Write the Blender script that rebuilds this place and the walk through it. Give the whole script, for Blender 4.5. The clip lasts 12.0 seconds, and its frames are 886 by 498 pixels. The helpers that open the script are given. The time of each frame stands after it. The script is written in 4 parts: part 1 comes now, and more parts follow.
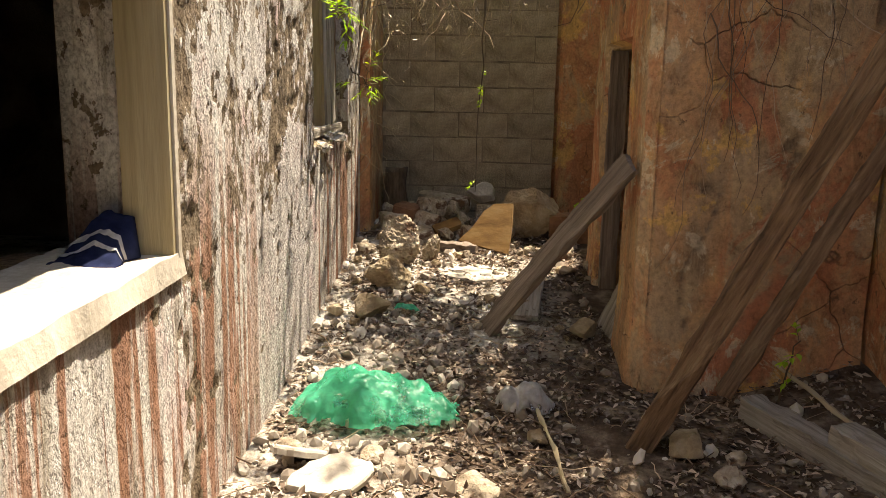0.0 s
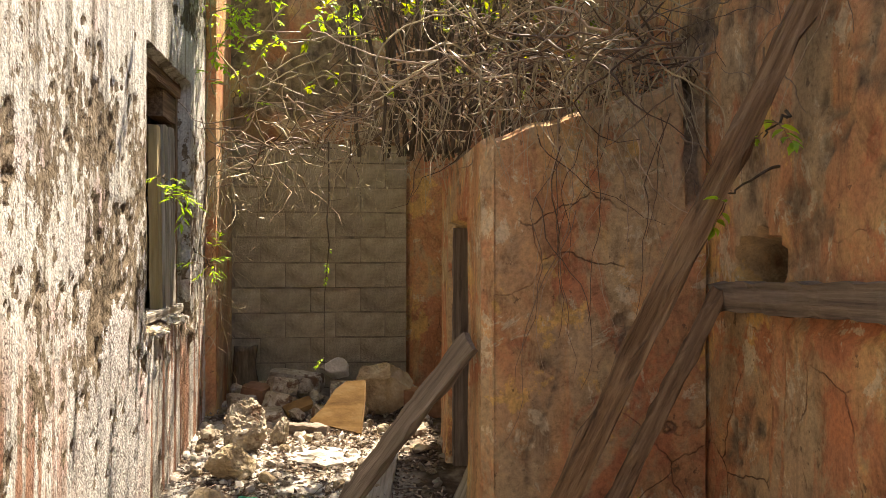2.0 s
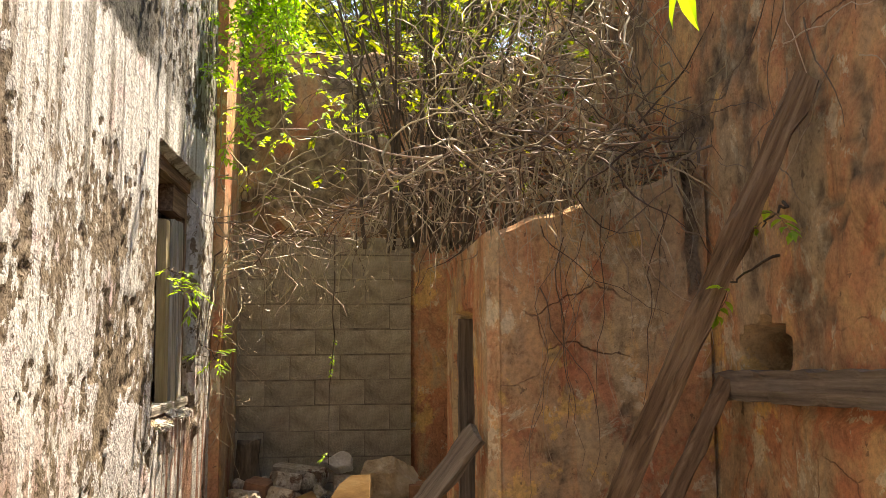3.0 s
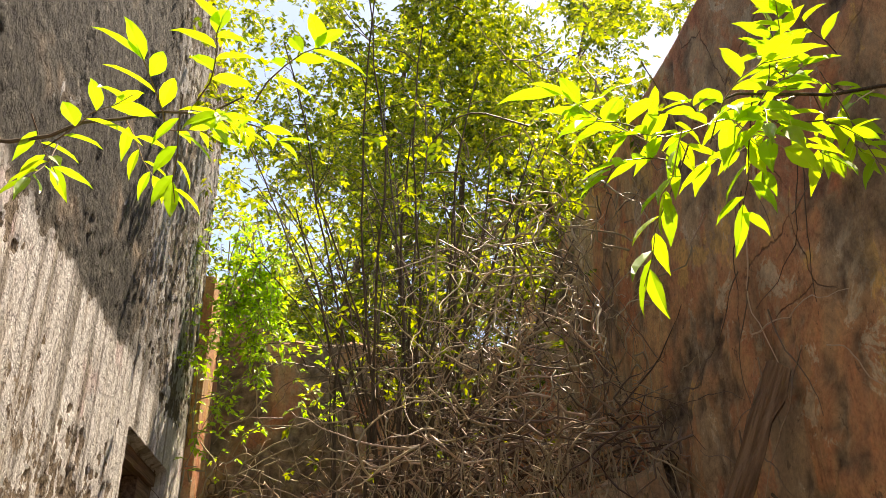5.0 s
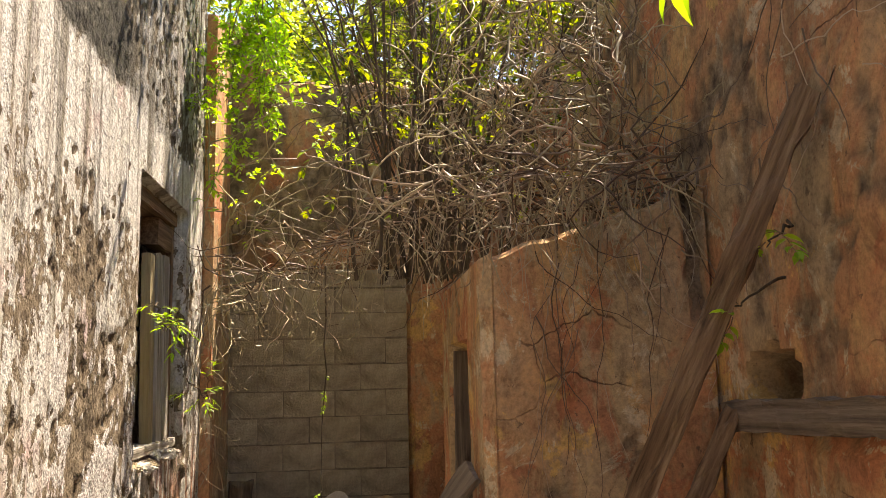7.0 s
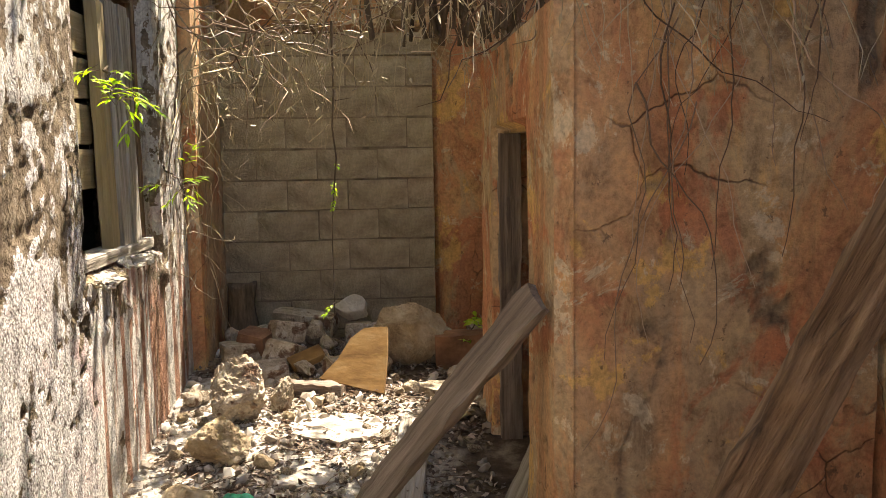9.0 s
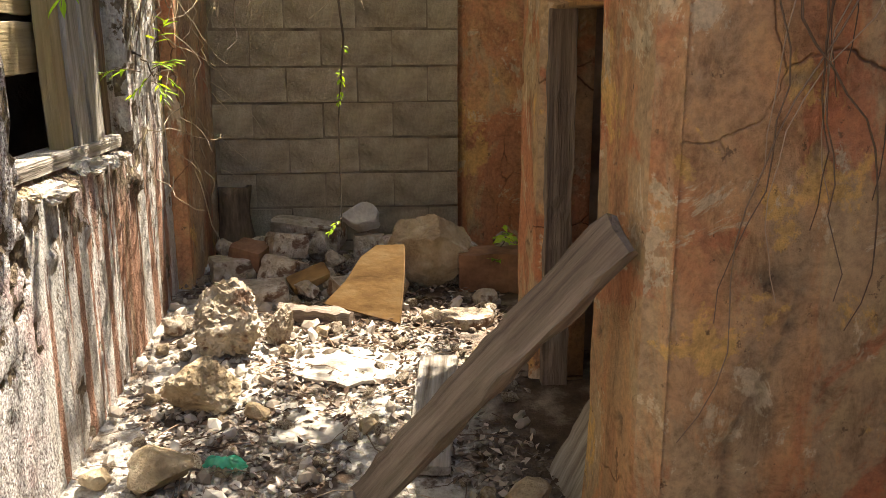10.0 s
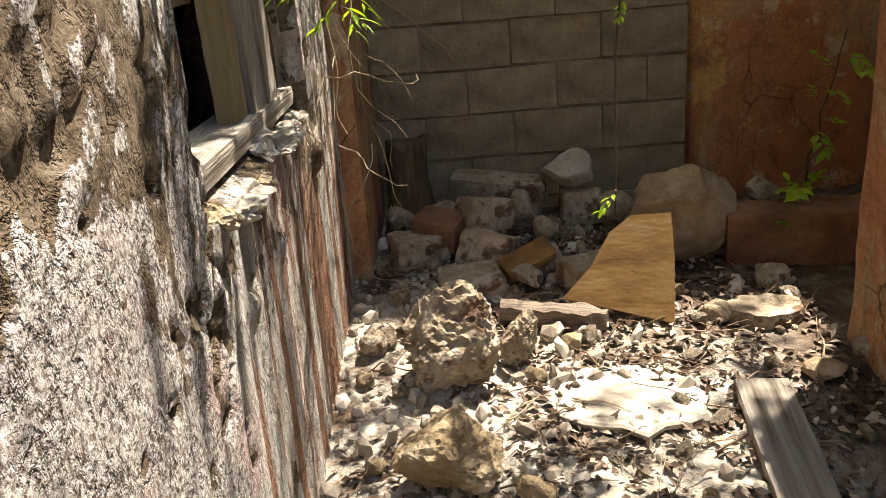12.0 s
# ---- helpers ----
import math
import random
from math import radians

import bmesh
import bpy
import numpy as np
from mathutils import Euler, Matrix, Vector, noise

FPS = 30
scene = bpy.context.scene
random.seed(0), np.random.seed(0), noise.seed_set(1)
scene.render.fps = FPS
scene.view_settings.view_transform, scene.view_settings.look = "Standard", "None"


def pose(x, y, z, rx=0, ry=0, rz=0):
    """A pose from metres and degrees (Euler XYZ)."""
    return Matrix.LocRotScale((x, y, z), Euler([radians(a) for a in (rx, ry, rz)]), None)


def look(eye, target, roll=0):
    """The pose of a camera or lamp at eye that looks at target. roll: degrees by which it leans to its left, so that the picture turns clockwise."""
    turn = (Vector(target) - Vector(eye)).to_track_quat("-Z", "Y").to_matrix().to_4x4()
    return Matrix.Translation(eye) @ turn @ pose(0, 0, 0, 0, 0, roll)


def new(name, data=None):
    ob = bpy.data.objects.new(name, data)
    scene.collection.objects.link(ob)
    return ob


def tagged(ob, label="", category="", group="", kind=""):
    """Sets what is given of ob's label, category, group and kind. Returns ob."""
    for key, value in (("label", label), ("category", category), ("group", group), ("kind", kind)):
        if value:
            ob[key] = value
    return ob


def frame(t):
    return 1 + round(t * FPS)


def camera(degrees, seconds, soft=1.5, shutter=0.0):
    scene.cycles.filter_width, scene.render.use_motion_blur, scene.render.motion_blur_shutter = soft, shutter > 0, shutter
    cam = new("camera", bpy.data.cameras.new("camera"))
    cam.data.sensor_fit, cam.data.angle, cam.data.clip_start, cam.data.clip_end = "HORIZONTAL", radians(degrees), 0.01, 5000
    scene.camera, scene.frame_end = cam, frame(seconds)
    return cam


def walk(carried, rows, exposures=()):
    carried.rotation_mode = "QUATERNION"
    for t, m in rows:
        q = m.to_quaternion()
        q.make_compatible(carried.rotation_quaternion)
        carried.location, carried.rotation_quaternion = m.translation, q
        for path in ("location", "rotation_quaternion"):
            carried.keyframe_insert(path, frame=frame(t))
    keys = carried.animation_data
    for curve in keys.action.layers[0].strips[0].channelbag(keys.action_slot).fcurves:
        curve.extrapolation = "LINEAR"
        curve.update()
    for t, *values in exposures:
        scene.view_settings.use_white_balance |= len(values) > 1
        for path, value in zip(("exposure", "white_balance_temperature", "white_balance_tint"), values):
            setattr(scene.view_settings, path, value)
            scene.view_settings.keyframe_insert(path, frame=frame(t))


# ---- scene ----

# camera and walk
cam = camera(55.9, 12.0, soft=0.7)
PATH = [
    (0, (0.093, -0.058, 1.443), (0.008, 1.902, 1.057), 1.2),
    (0.5, (0.224, -0.043, 1.517), (0.357, 1.919, 1.149), 1.4),
    (1, (0.242, -0.001, 1.521), (0.453, 1.971, 1.269), 1.5),
    (1.5, (0.249, 0.016, 1.522), (0.443, 2.004, 1.418), 1.0),
    (2, (0.247, 0.011, 1.522), (0.459, 1.999, 1.527), 0.1),
    (2.5, (0.243, -0.001, 1.521), (0.45, 1.985, 1.627), -0.2),
    (3, (0.229, -0.031, 1.518), (0.434, 1.946, 1.741), -0.3),
    (3.5, (0.223, -0.046, 1.517), (0.429, 1.903, 1.919), -0.5),
    (3.7, (0.222, -0.048, 1.517), (0.421, 1.886, 1.986), -0.4),
    (5.5, (0.245, 0.020, 1.516), (0.494, 1.777, 2.452), -0.7),
    (6, (0.258, 0.045, 1.510), (0.513, 1.804, 2.433), -1.2),
    (6.5, (0.273, 0.068, 1.503), (0.578, 1.952, 2.122), -2.2),
    (7, (0.293, 0.117, 1.512), (0.494, 2.084, 1.815), -1.3),
    (7.5, (0.348, 0.247, 1.542), (0.454, 2.242, 1.644), -0.9),
    (7.7, (0.369, 0.322, 1.553), (0.437, 2.321, 1.574), -1.2),
    (9.3, (0.258, 1.475, 1.542), (0.438, 3.447, 1.263), -0.6),
    (9.5, (0.26, 1.641, 1.527), (0.428, 3.605, 1.188), 0.1),
    (10, (0.236, 1.962, 1.523), (0.375, 3.901, 1.056), -0.2),
    (10.5, (0.107, 2.254, 1.508), (0.226, 4.177, 0.969), -0.7),
    (11, (-0.023, 2.609, 1.514), (-0.174, 4.512, 0.918), -2.7),
    (11.5, (-0.167, 2.833, 1.516), (-0.438, 4.715, 0.898), -2.9),
    (12, (-0.396, 3.073, 1.506), (-0.431, 4.96, 0.844), -4.6),
]
walk(cam, [(t, look(eye, target, roll)) for t, eye, target, roll in PATH],
     [(0.0, 1.6, 7400, 14), (1.5, 2.0, 7400, 15), (3.5, 2.0, 7500, 15), (5.5, 1.2, 7800, 18), (6.5, 1.5, 7800, 18), (7.5, 2.0, 7400, 15), (9.5, 2.15, 7100, 15), (10.5, 2.15, 6900, 14), (11.5, 1.65, 6900, 14), (12.0, 1.6, 6900, 14)])

# world, sun
SUN_TO = Vector((0.27, 0.29, 1.0)).normalized()
world = bpy.data.worlds.new("world")
scene.world = world
world.use_nodes = True
wn = world.node_tree.nodes
sky = wn.new("ShaderNodeTexSky")
sky.sky_type, sky.sun_disc = "NISHITA", False
sky.sun_elevation = math.asin(SUN_TO.z)
sky.sun_rotation = math.atan2(SUN_TO.x, SUN_TO.y)
wn["Background"].inputs[1].default_value = 0.13
world.node_tree.links.new(sky.outputs[0], wn["Background"].inputs[0])
sun = new("sun", bpy.data.lights.new("sun", "SUN"))
sun.data.energy, sun.data.angle, sun.data.color = 5.0, radians(0.6), (1.0, 0.93, 0.80)
sun.matrix_world = look((0, 0, 20), Vector((0, 0, 20)) - SUN_TO)


# materials
def ramp(nt, fac, stops):
    r = nt.nodes.new("ShaderNodeValToRGB")
    el = r.color_ramp.elements
    while len(el) < len(stops):
        el.new(0.5)
    for e, (p, c) in zip(el, stops):
        e.position, e.color = p, (*c, 1)
    nt.links.new(fac, r.inputs[0])
    return r.outputs[0]


def tex(nt, scale, detail=6, stretch=(1, 1, 1), rough=0.6, distort=0.0):
    co = nt.nodes.new("ShaderNodeTexCoord")
    mp = nt.nodes.new("ShaderNodeMapping")
    mp.inputs["Scale"].default_value = stretch
    nt.links.new(co.outputs["Object"], mp.inputs[0])
    n = nt.nodes.new("ShaderNodeTexNoise")
    n.inputs["Scale"].default_value, n.inputs["Detail"].default_value = scale, detail
    n.inputs["Roughness"].default_value, n.inputs["Distortion"].default_value = rough, distort
    nt.links.new(mp.outputs[0], n.inputs["Vector"])
    return n.outputs[0]


def mix(nt, fac, a, b, mode="MIX"):
    m = nt.nodes.new("ShaderNodeMix")
    m.data_type, m.blend_type = "RGBA", mode
    for sock, v in ((m.inputs[0], fac), (m.inputs[6], a), (m.inputs[7], b)):
        if isinstance(v, (int, float)):
            sock.default_value = v
        elif isinstance(v, tuple):
            sock.default_value = (*v, 1)
        else:
            nt.links.new(v, sock)
    return m.outputs[2]


def steps(nt, fac, lo, hi):
    m = nt.nodes.new("ShaderNodeMapRange")
    m.interpolation_type = "SMOOTHSTEP"
    m.inputs[1].default_value, m.inputs[2].default_value = lo, hi
    nt.links.new(fac, m.inputs[0])
    return m.outputs[0]


def material(name, rough=0.9):
    m = bpy.data.materials.new(name)
    m.use_nodes = True
    b = m.node_tree.nodes["Principled BSDF"]
    b.inputs["Roughness"].default_value = rough
    b.inputs["Specular IOR Level"].default_value = 0.25
    return m, m.node_tree, b


def bump(nt, b, height, strength, dist):
    n = nt.nodes.new("ShaderNodeBump")
    n.inputs["Strength"].default_value, n.inputs["Distance"].default_value = strength, dist
    nt.links.new(height, n.inputs["Height"])
    nt.links.new(n.outputs[0], b.inputs["Normal"])


def surface(name, stops, scale=4, stretch=(1, 1, 1), stain=None, stain_scale=1.2, fine=60, strength=0.5, dist=0.01,
            rough=0.9, spread=0.25):
    """Two scales of colour, fine relief, pieces that differ a little from one another."""
    m, nt, b = material(name, rough)
    col = ramp(nt, tex(nt, scale, 8, stretch), stops)
    grain = tex(nt, fine, 6, stretch)
    col = mix(nt, 0.35, col, ramp(nt, grain, [(0.3, (0.35,) * 3), (0.7, (1.0,) * 3)]), "MULTIPLY")
    if stain:
        col = mix(nt, steps(nt, tex(nt, stain_scale, 5, stretch, 0.65, 0.4), 0.5, 0.62), col, stain)
    if spread:
        oi = nt.nodes.new("ShaderNodeObjectInfo")
        col = mix(nt, spread, col, ramp(nt, oi.outputs["Random"], [(0.0, (0.5,) * 3), (1.0, (1.0,) * 3)]), "MULTIPLY")
    nt.links.new(col, b.inputs["Base Color"])
    bump(nt, b, grain, strength, dist)
    return m


def attr(nt, name):
    a = nt.nodes.new("ShaderNodeAttribute")
    a.attribute_name = name
    return a.outputs["Fac"]


def calc(nt, op, a, b):
    m = nt.nodes.new("ShaderNodeMath")
    m.operation = op
    for sock, v in ((m.inputs[0], a), (m.inputs[1], b)):
        if isinstance(v, (int, float)):
            sock.default_value = v
        else:
            nt.links.new(v, sock)
    return m.outputs[0]


def axis_of(nt, k):
    zz = nt.nodes.new("ShaderNodeSeparateXYZ")
    co = nt.nodes.new("ShaderNodeTexCoord")
    nt.links.new(co.outputs["Object"], zz.inputs[0])
    return zz.outputs[k]


def hairlines(nt, scale, width, warp=0.35):
    """Fine wandering cracks: the borders of warped cells, kept in places only."""
    co = nt.nodes.new("ShaderNodeTexCoord")
    n = nt.nodes.new("ShaderNodeTexNoise")
    n.inputs["Scale"].default_value, n.inputs["Detail"].default_value = scale * 1.7, 5
    nt.links.new(co.outputs["Object"], n.inputs["Vector"])
    sc = nt.nodes.new("ShaderNodeVectorMath")
    sc.operation = "MULTIPLY_ADD"
    sc.inputs[1].default_value = (warp,) * 3
    nt.links.new(n.outputs["Color"], sc.inputs[0])
    nt.links.new(co.outputs["Object"], sc.inputs[2])
    v = nt.nodes.new("ShaderNodeTexVoronoi")
    v.feature = "DISTANCE_TO_EDGE"
    v.inputs["Scale"].default_value = scale
    nt.links.new(sc.outputs[0], v.inputs["Vector"])
    return calc(nt, "MULTIPLY", steps(nt, v.outputs["Distance"], width, 0.0), steps(nt, tex(nt, scale * 0.6, 3), 0.47, 0.6))


def limewash():
    """Old limewash on lime plaster: white streaks, dark and rusty runs, grainy grey-brown render where it came off."""
    m, nt, b = material("peeling_limewash")
    z, y = axis_of(nt, 2), axis_of(nt, 1)
    streak = tex(nt, 15, 6, (1, 1, 0.07))
    col = ramp(nt, streak, [(0.30, (0.30, 0.25, 0.19)), (0.40, (0.58, 0.53, 0.46)), (0.48, (0.74, 0.71, 0.66)), (0.7, (0.85, 0.83, 0.78))])
    # a coarse pebbly coat before the second window
    pebbly = calc(nt, "MULTIPLY", calc(nt, "MULTIPLY", steps(nt, y, 2.9, 3.5), steps(nt, y, 4.46, 4.36)), steps(nt, z, 1.95, 1.45))
    speck = ramp(nt, tex(nt, 85, 4, rough=0.75), [(0.40, (0.24, 0.19, 0.16)), (0.47, (0.60, 0.55, 0.52)), (0.55, (0.86, 0.83, 0.80))])
    col = mix(nt, pebbly, col, speck)
    pink = tex(nt, 2.4, 6)
    col = mix(nt, calc(nt, "MULTIPLY", steps(nt, pink, 0.55, 0.68), 0.7), col, (0.66, 0.47, 0.44))
    smooth = calc(nt, "SUBTRACT", 1.0, pebbly)
    # broad dark runs on the upper half, rusty ones below
    dark = steps(nt, tex(nt, 7.5, 4, (1, 1, 0.025), 0.55), 0.52, 0.60)
    up = calc(nt, "MULTIPLY", steps(nt, z, 1.5, 2.1), 0.72)
    col = mix(nt, calc(nt, "MULTIPLY", dark, up), col, (0.17, 0.145, 0.105))
    rust = steps(nt, tex(nt, 12, 5, (1, 1, 0.04), 0.6), 0.47, 0.53)
    col = mix(nt, calc(nt, "MULTIPLY", calc(nt, "MULTIPLY", rust, steps(nt, z, 1.55, 0.8)), calc(nt, "MULTIPLY", smooth, 0.9)), col, (0.38, 0.18, 0.10))
    olive = steps(nt, tex(nt, 17, 4, (1, 1, 0.05), 0.6), 0.57, 0.64)
    col = mix(nt, calc(nt, "MULTIPLY", olive, calc(nt, "MULTIPLY", smooth, 0.45)), col, (0.29, 0.25, 0.16))
    bare = ramp(nt, tex(nt, 26, 8), [(0.3, (0.10, 0.07, 0.045)), (0.5, (0.25, 0.19, 0.125)), (0.72, (0.42, 0.35, 0.26))])
    flake = calc(nt, "MULTIPLY_ADD", tex(nt, 15, 8, (1, 1, 0.75), 0.66), 1.9)
    flake.node.inputs[2].default_value = -0.95
    gone = steps(nt, calc(nt, "ADD", flake, attr(nt, "peel")), 0.38, 0.42)
    col = mix(nt, gone, col, bare)
    # dark coat of the upper wall: mossy growth and painted shade in one colour
    moss_shade = ramp(nt, tex(nt, 20, 8), [(0.35, (0.022, 0.020, 0.015)), (0.6, (0.075, 0.068, 0.05)), (0.75, (0.24, 0.22, 0.17))])
    col = mix(nt, attr(nt, "moss_shade"), col, moss_shade)
    grain = tex(nt, 95, 5, (1, 1, 0.8), 0.7)
    col = mix(nt, 0.45, col, ramp(nt, grain, [(0.36, (0.3, 0.27, 0.24)), (0.56, (1.0,) * 3)]), "MULTIPLY")
    nt.links.new(col, b.inputs["Base Color"])
    pits = steps(nt, tex(nt, 38, 4, (1, 1, 0.7), 0.7), 0.38, 0.52)
    bump(nt, b, calc(nt, "SUBTRACT", calc(nt, "ADD", grain, pits), gone), 1.0, 0.014)
    return m


def ochre():
    """Faded red and ochre limewash: sharp-edged coats of red, tan, yellow and cream, dark runs, spots and hair cracks."""
    m, nt, b = material("faded_ochre_plaster", 0.85)
    col = ramp(nt, tex(nt, 1.6, 9, (1, 1, 0.6), 0.66, 0.6),
               [(0.34, (0.44, 0.31, 0.19)), (0.44, (0.60, 0.36, 0.19)), (0.52, (0.56, 0.27, 0.14)), (0.64, (0.70, 0.46, 0.22))])
    tan = tex(nt, 1.0, 9, (1, 1, 0.5), 0.7, 0.8)
    col = mix(nt, calc(nt, "MULTIPLY", steps(nt, tan, 0.50, 0.55), 0.8), col, (0.52, 0.39, 0.24))
    red = tex(nt, 1.5, 9, (1, 1, 0.8), 0.68, 0.5)
    col = mix(nt, calc(nt, "MULTIPLY", steps(nt, red, 0.51, 0.57), 0.75), col, (0.55, 0.20, 0.10))
    yellow = tex(nt, 2.2, 9, (1, 1, 0.8), 0.7, 0.3)
    col = mix(nt, calc(nt, "MULTIPLY", steps(nt, yellow, 0.57, 0.60), 0.85), col, (0.74, 0.47, 0.17))
    cream = tex(nt, 4.3, 9, (1, 1, 0.9), 0.75, 0.5)
    col = mix(nt, calc(nt, "MULTIPLY", steps(nt, cream, 0.57, 0.60), 0.8), col, (0.70, 0.58, 0.40))
    run = steps(nt, tex(nt, 6, 7, (1, 1, 0.06), 0.65), 0.54, 0.63)
    col = mix(nt, calc(nt, "MULTIPLY", run, 0.38), col, (0.27, 0.19, 0.11))
    col = mix(nt, attr(nt, "peel"), col, ramp(nt, tex(nt, 14, 8), [(0.3, (0.08, 0.055, 0.04)), (0.55, (0.27, 0.20, 0.13)), (0.75, (0.48, 0.40, 0.29))]))
    moss_shade = ramp(nt, tex(nt, 11, 9, (1, 1, 0.6), 0.7), [(0.38, (0.07, 0.058, 0.036)), (0.55, (0.22, 0.175, 0.105)), (0.7, (0.38, 0.31, 0.20))])
    col = mix(nt, attr(nt, "moss_shade"), col, moss_shade)
    mott = tex(nt, 9, 9, (1, 1, 0.7), 0.78, 0.6)
    col = mix(nt, 0.75, col, ramp(nt, mott, [(0.36, (0.50, 0.47, 0.44)), (0.49, (1.0,) * 3), (0.64, (1.25, 1.2, 1.1))]), "MULTIPLY")
    spots = steps(nt, tex(nt, 19, 6, (1, 1, 0.8), 0.7), 0.63, 0.67)
    col = mix(nt, calc(nt, "MULTIPLY", spots, 0.7), col, (0.13, 0.085, 0.055))
    crack = hairlines(nt, 2.3, 0.010, 0.16)
    col = mix(nt, calc(nt, "MULTIPLY", crack, 0.8), col, (0.11, 0.06, 0.04))
    grain = tex(nt, 55, 8, rough=0.7)
    col = mix(nt, 0.5, col, ramp(nt, grain, [(0.34, (0.4,) * 3), (0.58, (1.0,) * 3)]), "MULTIPLY")
    nt.links.new(col, b.inputs["Base Color"])
    bump(nt, b, calc(nt, "SUBTRACT", calc(nt, "ADD", grain, mott), crack), 0.9, 0.012)
    return m


def leaf_material(name, a, c, glow, bias=0.5):
    """Thin leaves: part of the light goes through."""
    m, nt, b = material(name, 0.45)
    geo = nt.nodes.new("ShaderNodeNewGeometry")
    col = ramp(nt, geo.outputs["Random Per Island"], [(0.0, a), (bias, tuple(0.72 * p + 0.28 * q for p, q in zip(a, c))), (1.0, c)])
    nt.links.new(col, b.inputs["Base Color"])
    if glow:
        t = nt.nodes.new("ShaderNodeBsdfTranslucent")
        nt.links.new(mix(nt, 1.0, col, glow, "MULTIPLY"), t.inputs[0])
        add = nt.nodes.new("ShaderNodeAddShader")
        nt.links.new(b.outputs[0], add.inputs[0])
        nt.links.new(t.outputs[0], add.inputs[1])
        nt.links.new(add.outputs[0], nt.nodes["Material Output"].inputs[0])
    return m


M_LIME, M_OCHRE = limewash(), ochre()
M_ROOM = surface("stained_grey_plaster", [(0.3, (0.20, 0.16, 0.12)), (0.6, (0.42, 0.36, 0.28)), (0.8, (0.5, 0.44, 0.36))], 3, stain=(0.13, 0.10, 0.09))
M_BLOCK = surface("grey_brown_concrete_block", [(0.34, (0.25, 0.205, 0.14)), (0.5, (0.45, 0.38, 0.27)), (0.68, (0.60, 0.52, 0.385))], 4, stain=(0.24, 0.19, 0.13), stain_scale=2.2, strength=0.9, dist=0.014, spread=0.4)
M_MORTAR = surface("old_mortar", [(0.3, (0.15, 0.12, 0.085)), (0.7, (0.40, 0.33, 0.24))], 7)


def soil():
    """Dark leafy soil; pale lime dust has come down along the peeling wall and in the passage."""
    m, nt, b = material("dusty_soil", 0.95)
    grain = tex(nt, 90, 6)
    col = ramp(nt, tex(nt, 9, 8), [(0.3, (0.05, 0.033, 0.022)), (0.5, (0.13, 0.088, 0.058)), (0.68, (0.34, 0.27, 0.20))])
    x, y = axis_of(nt, 0), axis_of(nt, 1)
    side = steps(nt, x, 0.1, -0.55)
    passage = calc(nt, "MULTIPLY", steps(nt, y, 3.7, 4.4), steps(nt, y, 5.9, 5.3))
    where = calc(nt, "MAXIMUM", calc(nt, "MULTIPLY", side, 0.8), calc(nt, "MULTIPLY", passage, steps(nt, x, 0.75, 0.4)))
    patch = steps(nt, tex(nt, 5.0, 7, rough=0.7), 0.40, 0.54)
    dust = ramp(nt, tex(nt, 30, 6), [(0.3, (0.40, 0.35, 0.28)), (0.6, (0.68, 0.64, 0.56))])
    col = mix(nt, calc(nt, "MULTIPLY", where, patch), col, dust)
    col = mix(nt, 0.4, col, ramp(nt, grain, [(0.3, (0.4,) * 3), (0.7, (1.0,) * 3)]), "MULTIPLY")
    nt.links.new(col, b.inputs["Base Color"])
    bump(nt, b, grain, 0.8, 0.02)
    return m


M_SOIL = soil()
M_ROCK = surface("limestone", [(0.3, (0.24, 0.18, 0.11)), (0.5, (0.50, 0.42, 0.31)), (0.68, (0.70, 0.64, 0.53))], 7, stain=(0.18, 0.11, 0.07), stain_scale=9, fine=45, strength=0.9, dist=0.02)
M_ROCKY = surface("yellow_limestone", [(0.3, (0.26, 0.18, 0.10)), (0.5, (0.44, 0.34, 0.21)), (0.72, (0.62, 0.54, 0.40))], 5, fine=45, strength=0.8, dist=0.02)
M_PALE = surface("pale_render", [(0.3, (0.46, 0.41, 0.33)), (0.6, (0.62, 0.57, 0.48)), (0.8, (0.70, 0.66, 0.58))], 5, fine=50, strength=0.4)
M_WOOD = surface("weathered_brown_wood", [(0.3, (0.09, 0.06, 0.04)), (0.5, (0.29, 0.185, 0.11)), (0.75, (0.52, 0.37, 0.24))], 40, (1, 1, 0.04), fine=130, strength=1.0, dist=0.02)
M_PLANK = surface("grey_brown_plank_wood", [(0.3, (0.09, 0.065, 0.05)), (0.5, (0.22, 0.17, 0.13)), (0.75, (0.38, 0.31, 0.25))], 34, (1, 1, 0.04), fine=110, strength=0.8, dist=0.012, rough=0.6)
M_GREYWOOD = surface("silvered_grey_wood", [(0.3, (0.16, 0.13, 0.10)), (0.5, (0.42, 0.38, 0.32)), (0.75, (0.62, 0.58, 0.52))], 36, (1, 1, 0.04), fine=120, strength=0.9, dist=0.012)
M_YELLOWWOOD = surface("faded_yellow_wood", [(0.3, (0.26, 0.20, 0.10)), (0.55, (0.42, 0.34, 0.20)), (0.75, (0.52, 0.45, 0.30))], 12, (1, 1, 0.06), fine=70, strength=0.5)
M_OCHREBOARD = surface("ochre_painted_render", [(0.34, (0.16, 0.085, 0.03)), (0.5, (0.31, 0.18, 0.065)), (0.68, (0.42, 0.29, 0.14))], 5, (0.6, 1, 1.6), fine=26, strength=0.2)
M_TWIG = leaf_material("dry_twig", (0.075, 0.040, 0.022), (0.60, 0.45, 0.31), None, 0.6)
M_REDSTONE = surface("red_brown_render", [(0.3, (0.14, 0.07, 0.04)), (0.6, (0.30, 0.16, 0.09)), (0.8, (0.36, 0.22, 0.13))], 7, fine=40)
